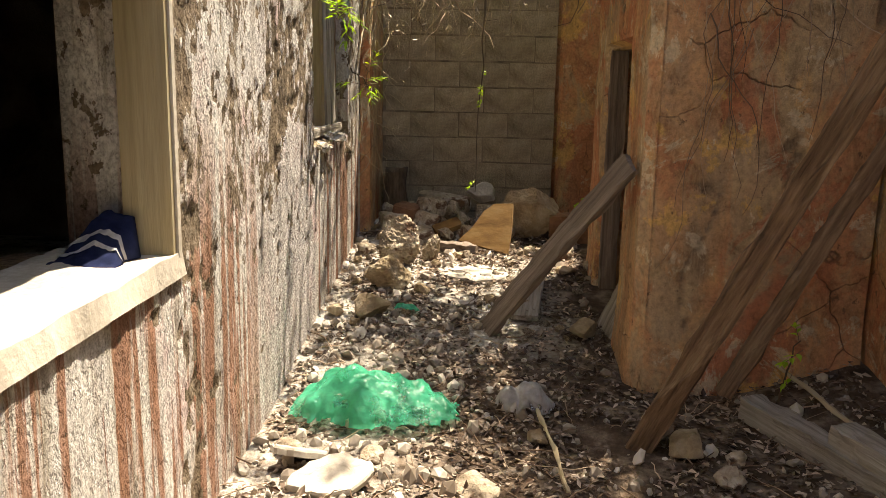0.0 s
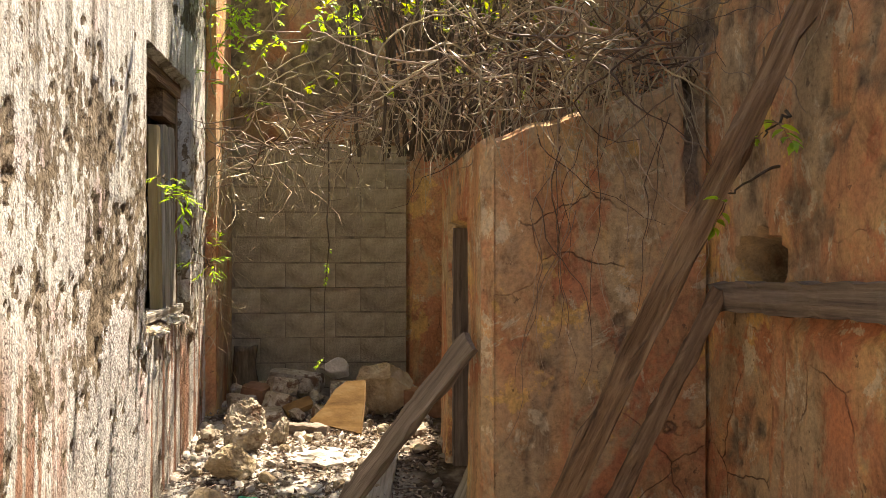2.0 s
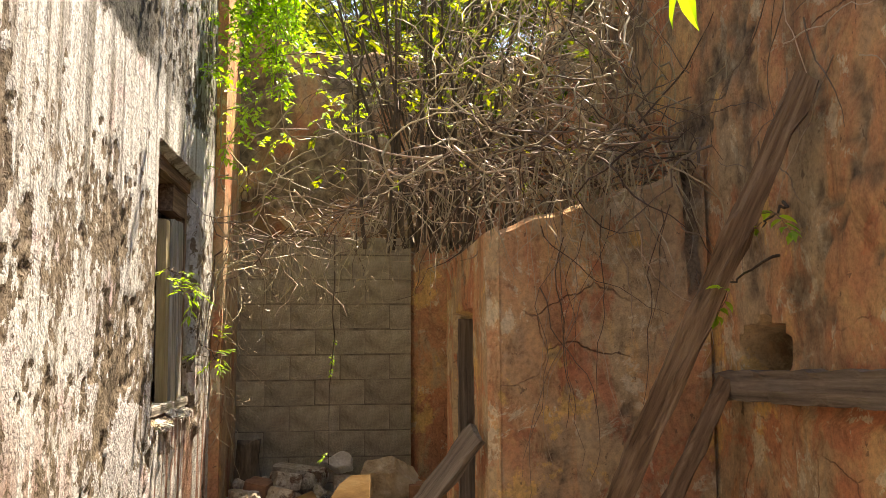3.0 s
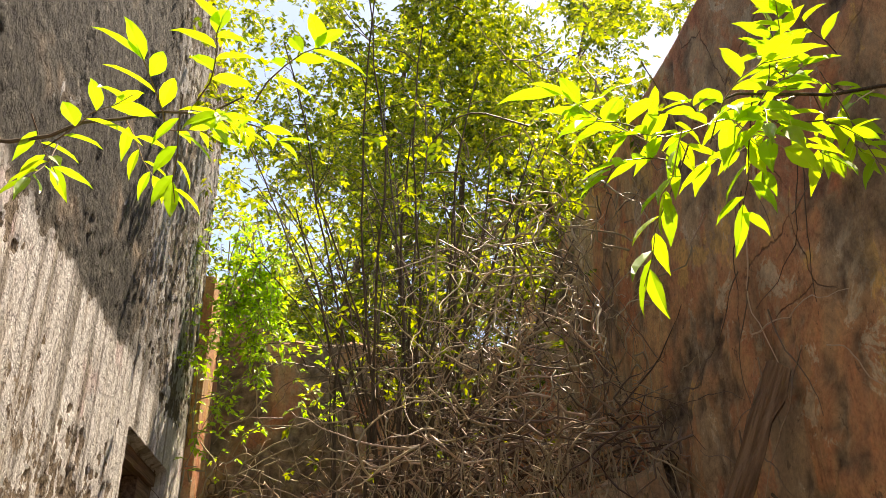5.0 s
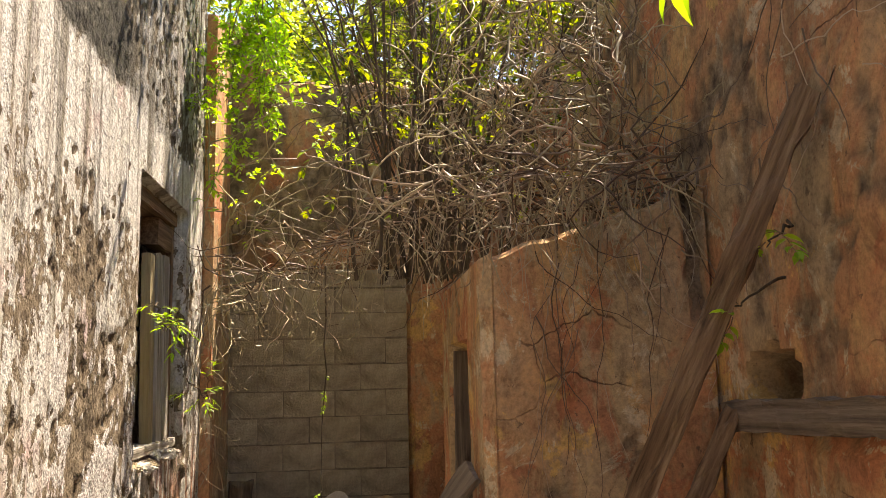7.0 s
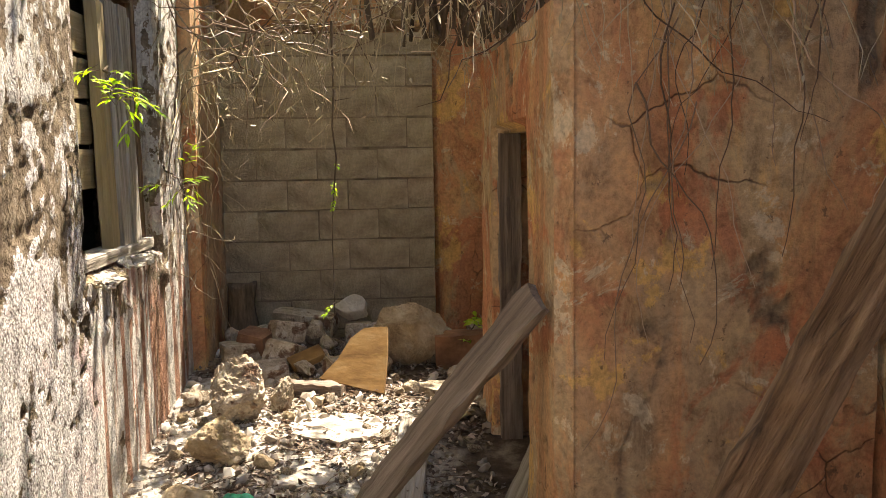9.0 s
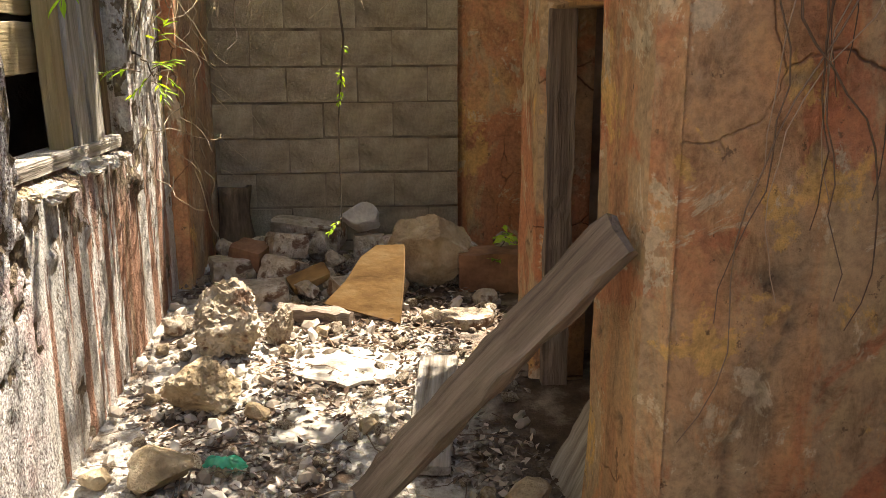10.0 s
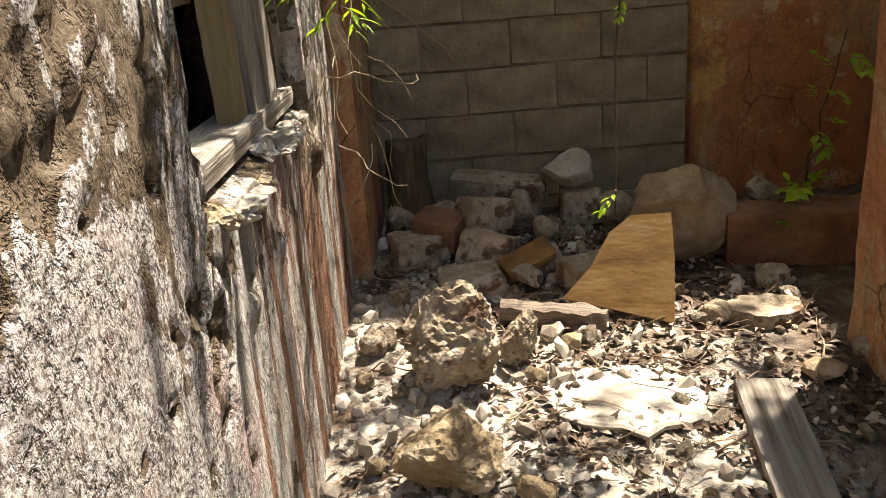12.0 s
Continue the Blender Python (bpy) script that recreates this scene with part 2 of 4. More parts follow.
M_BARK = surface("brown_bark", [(0.3, (0.06, 0.045, 0.03)), (0.7, (0.20, 0.15, 0.10))], 20, (1, 1, 0.2), fine=80, strength=0.9)
M_LEAF = leaf_material("green_leaf", (0.022, 0.045, 0.006), (0.19, 0.215, 0.015), (1.9, 1.8, 0.35), 0.45)
M_YOUNG = leaf_material("young_leaf", (0.10, 0.18, 0.015), (0.19, 0.25, 0.02), (1.9, 2.0, 0.55))
M_LITTER = leaf_material("dead_leaf", (0.05, 0.026, 0.015), (0.58, 0.47, 0.36), None, 0.66)
M_STRAW = leaf_material("straw", (0.30, 0.24, 0.14), (0.48, 0.40, 0.26), None)
M_GRAVEL = leaf_material("pale_gravel", (0.20, 0.16, 0.12), (0.66, 0.61, 0.52), None)


def bag_material(name, col, glow, mixf):
    m, nt, b = material(name, 0.3)
    c = ramp(nt, tex(nt, 9, 5), [(0.35, tuple(0.55 * v for v in col)), (0.65, col)])
    nt.links.new(c, b.inputs["Base Color"])
    b.inputs["Specular IOR Level"].default_value = 0.5
    t = nt.nodes.new("ShaderNodeBsdfTranslucent")
    t.inputs[0].default_value = (*glow, 1)
    ms = nt.nodes.new("ShaderNodeMixShader")
    ms.inputs[0].default_value = mixf
    nt.links.new(b.outputs[0], ms.inputs[1])
    nt.links.new(t.outputs[0], ms.inputs[2])
    nt.links.new(ms.outputs[0], nt.nodes["Material Output"].inputs[0])
    clear = nt.nodes.new("ShaderNodeBsdfTransparent")
    film = nt.nodes.new("ShaderNodeMixShader")
    nt.links.new(steps(nt, tex(nt, 7, 4), 0.2, 0.9), film.inputs[0])
    nt.links.new(ms.outputs[0], film.inputs[1])
    nt.links.new(clear.outputs[0], film.inputs[2])
    nt.links.new(film.outputs[0], nt.nodes["Material Output"].inputs[0])
    bump(nt, b, tex(nt, 22, 4, (1, 1, 1), 0.5, 1.0), 0.6, 0.02)
    return m


M_GREENBAG = bag_material("green_plastic_film", (0.10, 0.62, 0.40), (0.12, 0.85, 0.55), 0.45)
M_WHITEBAG = bag_material("white_plastic_film", (0.72, 0.70, 0.66), (0.7, 0.68, 0.62), 0.3)
M_CLOTH = surface("navy_cloth", [(0.3, (0.012, 0.018, 0.06)), (0.7, (0.03, 0.045, 0.14))], 14, fine=200, strength=0.3, dist=0.002)
M_STRIPE = surface("white_stripe", [(0.3, (0.55, 0.55, 0.58)), (0.7, (0.75, 0.75, 0.78))], 14, spread=0)


# helpers for meshes
def mesh_of(name, bm, smooth=False):
    me = bpy.data.meshes.new(name)
    bm.normal_update()
    bm.to_mesh(me)
    bm.free()
    if smooth:
        me.shade_smooth()
    return me


def part(name, bm, mat, parent=None, label="", smooth=False, loc=None):
    ob = new(name, mesh_of(name, bm, smooth))
    ob.data.materials.append(mat)
    if parent:
        ob.parent = parent
    if loc is not None:
        ob.location = loc
    return tagged(ob, label)


def thing(name, bm, mat, label, category, group="", kind="", smooth=False, at=None):
    ob = part(name, bm, mat, None, label, smooth)
    if at is not None:
        ob.matrix_world = at
    return tagged(ob, label, category, group, kind)


def empty(name, label, category, at=(0, 0, 0), group="", kind=""):
    ob = new(name)
    ob.location = at
    return tagged(ob, label, category, group, kind)


def box(bm, lo, hi, m=None):
    v = [bm.verts.new((x, y, z)) for x in (lo[0], hi[0]) for y in (lo[1], hi[1]) for z in (lo[2], hi[2])]
    for f in ((0, 1, 3, 2), (4, 6, 7, 5), (0, 4, 5, 1), (2, 3, 7, 6), (0, 2, 6, 4), (1, 5, 7, 3)):
        bm.faces.new([v[i] for i in f])
    if m is not None:
        bmesh.ops.transform(bm, matrix=m, verts=v)
    return v


def n3(x, y, z):
    return noise.noise(Vector((x, y, z)))


def ss(a, b, x):
    t = min(1.0, max(0.0, (x - a) / (b - a)))
    return t * t * (3 - 2 * t)


def ground_z(x, y):
    base = min(0.36, max(0.0, 0.12 * (y - 3.2)))
    base += 0.16 * ss(1.2, 1.85, x) * ss(2.2, 3.7, y) * (1 - ss(3.8, 4.4, y))
    return base + 0.018 * n3(x * 2.1, y * 2.1, 0) + 0.008 * n3(x * 9, y * 9, 3)


def skin(name, origin, u, v, normal, ulen, vlen, step, relief, holes, mat, label, boxes, category="wall", top=None):
    """A wall: a finely uneven face with openings, and the masonry body behind it. relief(u, v) gives depth, peel, mossy
    shade.
    """
    nu, nv = int(ulen / step), int(vlen / step)
    o, u, v, normal = Vector(origin), Vector(u), Vector(v), Vector(normal)
    verts, peel, moss_shade, faces = [], [], [], []
    for j in range(nv + 1):
        for i in range(nu + 1):
            a, b = ulen * i / nu, vlen * j / nv
            if top:
                b = b * top(a) / vlen
            d, p, m = relief(a, b)
            if i in (0, nu) or j in (0, nv):
                d = -0.05
            for h in holes:
                e = min(a - h[0], h[1] - a, b - h[2], h[3] - b)
                if e > -step * 0.75:
                    d = -0.06
            verts.append(o + u * a + v * b + normal * d)
            peel.append(p)
            moss_shade.append(m)
    for j in range(nv):
        for i in range(nu):
            a, b = ulen * (i + 0.5) / nu, vlen * (j + 0.5) / nv
            if any(h[0] < a < h[1] and h[2] < b < h[3] for h in holes):
                continue
            k = j * (nu + 1) + i
            faces.append((k, k + 1, k + nu + 2, k + nu + 1))
    if u.cross(v).dot(normal) < 0:
        faces = [f[::-1] for f in faces]
    me = bpy.data.meshes.new(name)
    me.from_pydata(verts, [], faces)
    bm = bmesh.new()
    bm.from_mesh(me)
    pl = bm.verts.layers.float.new("peel")
    ml = bm.verts.layers.float.new("moss_shade")
    bm.verts.ensure_lookup_table()
    for w, p, m in zip(bm.verts, peel, moss_shade):
        w[pl], w[ml] = p, m
    for lo, hi in boxes:
        for w in box(bm, lo, hi):
            w[pl] = 0.25
    for e in bm.edges:
        e.smooth = len(e.link_faces) == 2 and e.calc_face_angle(0) < 0.9
    return thing(name, bm, mat, label, category, kind="structure", smooth=True)


# ---- large structure ----
# ground, one sheet to the horizon
def build_ground():
    xs = [-300, -80, -20, -5, -2, -1.2] + [-0.95 + 0.045 * i for i in range(67)] + [2.4, 5, 20, 80, 300]
    ys = [-300, -80, -20, -6, -3] + [-2.2 + 0.06 * i for i in range(70)] + [2.0 + 0.045 * i for i in range(112)] + [7.6, 10, 20, 80, 300]
    verts = [(x, y, ground_z(x, y) if -1.2 < x < 2.4 and -3 < y < 7.6 else (0.0 if y < 4 else 0.2)) for y in ys for x in xs]
    n = len(xs)
    faces = [(j * n + i, j * n + i + 1, (j + 1) * n + i + 1, (j + 1) * n + i) for j in range(len(ys) - 1) for i in range(n - 1)]
    me = bpy.data.meshes.new("ground")
    me.from_pydata(verts, [], faces)
    me.shade_smooth()
    me.materials.append(M_SOIL)
    tagged(new("ground", me), "dry brown soil floor strewn with leaves and rubble", "ground", kind="structure")


build_ground()

LX, LB = -0.80, -1.13          # left wall: face and back
# first window's head is out of view, set low to shade the inner sill
W1 = (0.75, 2.34, 0.90, 1.90)  # first window: y from, y to, sill, head
W2 = (4.42, 5.52, 1.13, 2.57)
LEFT_TOP = 6.0


def left_relief(a, b):
    y, z = a - 2.4, b
    rib = (0.006 - 0.0052 * ss(2.9, 3.4, y) * ss(4.45, 4.35, y) * ss(1.9, 1.5, z) + 0.005 * ss(4.3, 4.7, y) * ss(1.3, 1.0, z)) * (n3(y * 16, z * 0.4, 1) + 0.7 * n3(y * 29, z * 0.6, 2))
    f = 0.45 * n3(y * 2.1, z * 1.5, 5) + 0.55 * n3(y * 8, z * 5, 8) + 0.6 * n3(y * 19, z * 13, 9)
    band = ss(1.15, 1.5, z) * (1 - ss(2.1, 2.6, z)) * ss(1.6, 3.2, y)
    near = ss(3.0, 3.8, y) * (1 - ss(4.4, 4.6, y)) * (1 - ss(1.2, 1.6, z)) * ss(0.35, 0.7, z)
    # high: mossy top of the wall, with the shade on it painted in
    high = ss(2.93, 3.05, z + 0.08 * n3(y * 5, z * 5, 3)) * (1 - 0.45 * ss(4.0, 4.4, y))
    edge = 1 - ss(0.03, 0.16, abs(y - 2.42) + 0.05 * n3(y * 8, z * 6, 2))
    f += 0.35 * n3(y * 40, z * 24, 11)
    stone = ss(3.2, 3.6, y) * (1 - ss(4.3, 4.42, y)) * ss(1.18, 1.26, z - 0.45 * ss(3.55, 4.25, y) + 0.12 * n3(y * 5, z * 5, 44) + 0.06 * n3(y * 14, z * 14, 4)) * (1 - ss(1.7, 2.0, z))
    p = ss(0.52, 0.66, f + 0.34 * band + 0.26 * near + 0.95 * high + 0.55 * edge + 0.45 * stone)
    m = high * ss(-0.9, -0.25, n3(y * 3, z * 3, 14) + 0.4 * n3(y * 11, z * 11, 4))
    d = rib * (1 - p) + 0.003 * n3(y * 24, z * 20, 16) - (0.010 + 0.012 * near) * p + 0.006 * p * n3(y * 17, z * 17, 6)
    lump = 0.04 * ss(0.2, 0.5, n3(y * 6, z * 6, 30)) * ss(W2[0] - 0.1, W2[0] + 0.1, y) * (1 - ss(W2[1] - 0.1, W2[1] + 0.1, y)) * ss(0.95, 1.05, z) * (1 - ss(1.13, 1.2, z))
    worn = 0.33 * ss(0.75, 1.15, z) * (1 - ss(2.2, 2.7, z)) * ss(1.8, 2.7, y) + 0.10 * ss(4.3, 2.5, z)
    worn *= 0.75 + 0.9 * n3(y * 3.5, z * 2.2, 71)
    return d + lump, max(p, worn), m


bx = LX - 0.055
skin("wall_left", (LX, -2.4, -0.1), (0, 1, 0), (0, 0, 1), (1, 0, 0), 8.5, LEFT_TOP + 0.1, 0.02, left_relief,
     [(W1[0] + 2.4, W1[1] + 2.4, W1[2] + 0.1, W1[3] + 0.1), (W2[0] + 2.4, W2[1] + 2.4, W2[2] + 0.1, W2[3] + 0.1)], M_LIME,
     "tall plastered wall with peeling white limewash and rusty streaks",
     [((LB, -2.4, -0.1), (bx, W1[0], LEFT_TOP)), ((LB, W1[0], -0.1), (bx, W1[1], W1[2])), ((LB, W1[0], W1[3]), (bx, W1[1], LEFT_TOP)),
      ((LB, W1[1], -0.1), (bx, W2[0], LEFT_TOP)), ((LB, W2[0], -0.1), (bx, W2[1], W2[2])), ((LB, W2[0], W2[3]), (bx, W2[1], LEFT_TOP)),
      ((LB, W2[1], -0.1), (bx, 6.09, LEFT_TOP))])


def ochre_relief(seed, cracks=0.0):
    def f(a, b):
        q = n3(a * 1.3, b * 1.3, seed) + 0.5 * n3(a * 5, b * 5, seed + 3) + 0.3 * n3(a * 15, b * 15, seed + 5)
        p = ss(0.62, 0.7, q + cracks)
        # m: olive-brown tone in random patches, more of it towards the foot
        m = ss(0.25, 0.7, n3(a * 1.1, b * 0.6, seed + 9) + 0.35 * n3(a * 6, b * 3, seed + 2) + 0.35 * ss(0.45, 0.05, b))
        return 0.010 * n3(a * 2.5, b * 2.5, seed + 1) + 0.003 * n3(a * 14, b * 14, seed) - 0.012 * p, p, 0.5 * m
    return f


def right_relief(a, b):
    y, z = a - 2.4, b - 0.1
    d, p, m = ochre_relief(40, 0.16)(a, b)
    hole = ss(0.22, 0.17, math.hypot(y - 3.24, (z - 1.46) * 1.6) + 0.02 * n3(y * 9, z * 9, 2))
    rec = ss(3.02, 2.97, y) * ss(1.28, 1.25, z)
    scar = ss(0.18, 0.32, n3(y * 3.2, z * 1.6, 61) + 0.5 * n3(y * 11, z * 9, 62)) * ss(1.3, 1.6, z)
    return d - 0.24 * hole + 0.05 * rec - 0.006 * scar, max(p, hole, 0.8 * scar), m


RX = 1.88
skin("wall_right", (RX, -2.4, -0.1), (0, 1, 0), (0, 0, 1), (-1, 0, 0), 9.3, 4.5, 0.04, right_relief, [], M_OCHRE,
     "tall ochre plastered wall with faded red and grey stains",
     [((RX + 0.26, -2.4, -0.1), (RX + 0.5, 6.9, 4.4))])

# closet at the side: cross wall, door wall with low doorway, back wall, roof slab
CX, CY = 0.82, 3.70


def cross_top(a):
    return 2.02 + 0.34 * a / 1.06 + 0.1 + 0.02 * n3(a * 7, 0, 4)


def cross_relief(a, b):
    d, p, m = ochre_relief(60, 0.05)(a, b)
    corner = 0.05 * ss(0.07, 0.0, a)
    low = 0.05 * ss(0.55, 0.1, b)
    gap = ss(0.05, 0.02, abs(a - 0.98 - 0.03 * n3(b * 6, 0, 2))) * ss(1.75, 1.95, b)
    seam = ss(0.014, 0.0, abs(a - 0.30 - 0.12 * (b - 1.0) - 0.10 * n3(b * 2.2, 3, 5))) * ss(1.25, 1.05, b) * ss(0.2, 0.4, b)
    knot = max(ss(0.04, 0.02, math.hypot(a - 0.30, (b - 1.56) * 1.4)), ss(0.03, 0.012, math.hypot(a - 0.36, (b - 1.40) * 0.6)), ss(0.045, 0.025, math.hypot((a - 0.29) * 0.8, b - 1.12)))
    return d - corner + low - 0.10 * gap - 0.012 * seam - 0.012 * knot, max(p, gap, seam, 0.8 * knot), 0.45 * m


skin("wall_cross", (CX, CY, -0.1), (1, 0, 0), (0, 0, 1), (0, -1, 0), 1.06, 2.2, 0.025, cross_relief, [], M_OCHRE,
     "red-ochre plastered wall of a small closet, cracked and stained",
     [((CX + 0.055, CY + 0.05, -0.1), (RX, CY + 0.3, 2.02))], top=cross_top)
DY0, DY1, DZ = 4.21, 5.06, 1.66
skin("wall_closet", (CX, CY, -0.1), (0, 1, 0), (0, 0, 1), (-1, 0, 0), 1.79, 2.15, 0.025,
     lambda a, b: (lambda r: (r[0] - 0.05 * ss(0.07, 0.0, a) + 0.02 * ss(0.6, 0.1, b), r[1], r[2]))(ochre_relief(75)(a, b)),
     [(DY0 - CY, DY1 - CY, -1, DZ + 0.1)], M_OCHRE, "plastered closet wall with a low open doorway",
     [((CX + 0.055, CY + 0.06, -0.1), (CX + 0.2, DY0, 2.03)), ((CX + 0.055, DY0, DZ), (CX + 0.2, DY1, 2.03)),
      ((CX + 0.055, DY1, -0.1), (CX + 0.2, 5.49, 2.03))])
bm = bmesh.new()
box(bm, (CX + 0.2, 5.33, -0.1), (RX + 0.1, 5.49, 2.03))
thing("wall_closet_back", bm, M_ROOM, "rough grey plastered back wall of the closet", "wall", kind="structure")
bm = bmesh.new()
vs = box(bm, (CX + 0.06, CY + 0.98, 2.035), (RX, 5.49, 2.10))
for w in vs:
    w.co.z += 0.30 * (w.co.x - CX) / 1.06 - 0.02
thing("roof_slab", bm, M_ROOM, "sloping overgrown masonry roof slab over the closet", "roof", kind="structure")

# back wall: tall, with a doorway that is filled with blocks
BY = 6.80
BL, BR, BT = -0.72, 0.67, 2.38


def back_top(a):
    x = a - 1.2
    return 0.1 + 3.95 + 0.05 * n3(a * 6, 0, 7) + 0.95 * ss(1.55, 2.6, x) + 0.5 * ss(-0.2, -0.6, x)


def back_relief(a, b):
    x, z = a - 1.2, b - 0.1
    d, p, m = ochre_relief(90)(a, b)
    up = ss(2.1, 2.5, z) * (1 - 0.6 * ss(0.2, 0.9, x))
    p *= 0.35
    p = max(p, up * ss(0.0, 0.3, n3(x * 3, z * 3, 22) + 0.3))
    return d + 0.02 * up * n3(x * 9, z * 9, 4), p, max(0.4 * m, 0.3 * up)


skin("wall_back", (-1.2, BY, -0.1), (1, 0, 0), (0, 0, 1), (0, -1, 0), 3.3, 4.05, 0.035, back_relief,
     [(BL + 1.2, BR + 1.2, -1, BT + 0.1)], M_OCHRE, "tall back wall with ochre plaster below and grey rubble above",
     [((-1.2, BY + 0.05, -0.1), (BL, BY + 0.35, 3.9)), ((BR, BY + 0.05, -0.1), (2.1, BY + 0.35, 3.9)), ((BL, BY + 0.05, BT), (BR, BY + 0.35, 3.9))], top=back_top)
bm = bmesh.new()
box(bm, (LB, 6.09, -0.1), (-0.73, BY + 0.05, 4.2))
bmesh.ops.bevel(bm, geom=bm.edges[:], offset=0.015, segments=2)
thing("wall_return", bm, M_OCHRE, "narrow ochre plastered return wall", "wall", kind="structure")

# walls that close the place behind the walker and the dark room behind the windows
bm = bmesh.new()
box(bm, (-1.2, -2.7, -0.1), (2.2, -2.4, 3.2))
thing("wall_rear", bm, M_ROOM, "plain stained wall behind the yard", "wall", kind="structure")
for nm, lo, hi in (("wall_room_far", (-4.4, -2.4, -0.1), (-4.2, 6.5, 3.0)), ("wall_room_north", (-4.2, 6.3, -0.1), (LB, 6.5, 3.0)),
                   ("wall_room_south", (-4.2, -2.4, -0.1), (LB, -2.2, 3.0)), ("ceiling_room", (-4.4, -2.4, 3.0), (LB, 6.5, 3.15)),
                   ("floor_room", (-4.2, -2.2, -0.05), (LB, 6.3, 0.06))):
    bm = bmesh.new()
    box(bm, lo, hi)
    thing(nm, bm, M_ROOM, "plain stained plaster of the dark room indoors", nm.split("_")[0], kind="structure")


# ---- things ----
rnd = random.Random(7)


def tube(verts, faces, pts, r0, r1, sides=4):
    """A tapering twig along pts, added to the lists."""
    base = len(verts)
    n = len(pts)
    for i, p in enumerate(pts):
        t = (pts[min(i + 1, n - 1)] - pts[max(i - 1, 0)]).normalized()
        a = t.orthogonal().normalized()
        b = t.cross(a)
        r = r0 + (r1 - r0) * i / (n - 1)
        for k in range(sides):
            w = 2 * math.pi * k / sides
            verts.append(p + a * (r * math.cos(w)) + b * (r * math.sin(w)))
    for i in range(n - 1):
        for k in range(sides):
            a, b = base + i * sides + k, base + i * sides + (k + 1) % sides
            faces.append((a, b, b + sides, a + sides))


def wander(p, d, length, n, bend, sag=0.0):
    pts, p, d = [Vector(p)], Vector(p), Vector(d).normalized()
    for i in range(n):
        d = (d + Vector((rnd.gauss(0, bend), rnd.gauss(0, bend), rnd.gauss(0, bend) - sag))).normalized()
        p = p + d * (length / n)
        pts.append(p.copy())
    return pts


def mesh_from(name, verts, faces, mat, smooth=True):
    me = bpy.data.meshes.new(name)
    me.from_pydata(verts, [], faces)
    if smooth:
        me.shade_smooth()
    me.materials.append(mat)
    return new(name, me)


def leaf(verts, faces, p, d, up, length, width):
    """A pointed leaf, folded along its rib and bent at the tip."""
    d = d.normalized()
    s = d.cross(up)
    s = s.normalized() if s.length > 1e-4 else d.orthogonal().normalized()
    u = s.cross(d)
    b = len(verts)
    verts += [p, p + d * length * 0.4 + s * width * 0.5 + u * width * 0.15, p + d * length * 0.45 - u * width * 0.06,
              p + d * length * 0.4 - s * width * 0.5 + u * width * 0.15, p + d * length - u * length * 0.12]
    faces += [(b, b + 1, b + 2), (b, b + 2, b + 3), (b + 1, b + 4, b + 2), (b + 2, b + 4, b + 3)]


def fine_leaf(verts, faces, p, d, up, length, width):
    """A near leaf with a rounded body, folded rib and drooping tip."""
    d = d.normalized()
    s = d.cross(up)
    s = s.normalized() if s.length > 1e-4 else d.orthogonal().normalized()
    u = s.cross(d)
    b = len(verts)
    verts.append(p)
    for k, w, fall in ((0.18, 0.34, 0.0), (0.38, 0.5, 0.015), (0.6, 0.43, 0.05), (0.82, 0.2, 0.11)):
        c = p + d * length * k - u * length * fall
        verts += [c + s * width * w + u * width * 0.16, c, c - s * width * w + u * width * 0.16]
    verts.append(p + d * length - u * length * 0.19)
    faces += [(b, b + 1, b + 2), (b, b + 2, b + 3)]
    for i in range(3):
        o = b + 1 + 3 * i
        faces += [(o, o + 3, o + 4, o + 1), (o + 1, o + 4, o + 5, o + 2)]
    faces += [(b + 10, b + 13, b + 11), (b + 11, b + 13, b + 12)]


def rvec():
    return Vector((rnd.gauss(0, 1), rnd.gauss(0, 1), rnd.gauss(0, 1))).normalized()


def spray(verts, faces, tv, tf, p, d, n=7, size=0.05, droop=0.1, wide=0.36, make=leaf):
    """A leafy shoot: a thin stalk with leaflets in pairs."""
    pts = wander(p, d, size * n * 0.42, 5, 0.18, droop)
    tube(tv, tf, pts, 0.0022, 0.001, 3)
    for i in range(n):
        k = 0.25 + 0.75 * i / max(1, n - 1)
        q = pts[min(4, int(k * 5))].lerp(pts[min(5, int(k * 5) + 1)], (k * 5) % 1)
        t = (pts[-1] - pts[0]).normalized()
        side = t.cross(Vector((0, 0, 1)))
        side = side.normalized() if side.length > 1e-3 else Vector((1, 0, 0))
        dd = t * 0.7 + side * (0.8 if i % 2 else -0.8) + rvec() * 0.3 if i < n - 1 else t
        make(verts, faces, q, dd, Vector((0, 0, 1)) + rvec() * 0.45, size * rnd.uniform(0.75, 1.25), size * wide * rnd.uniform(0.8, 1.2))


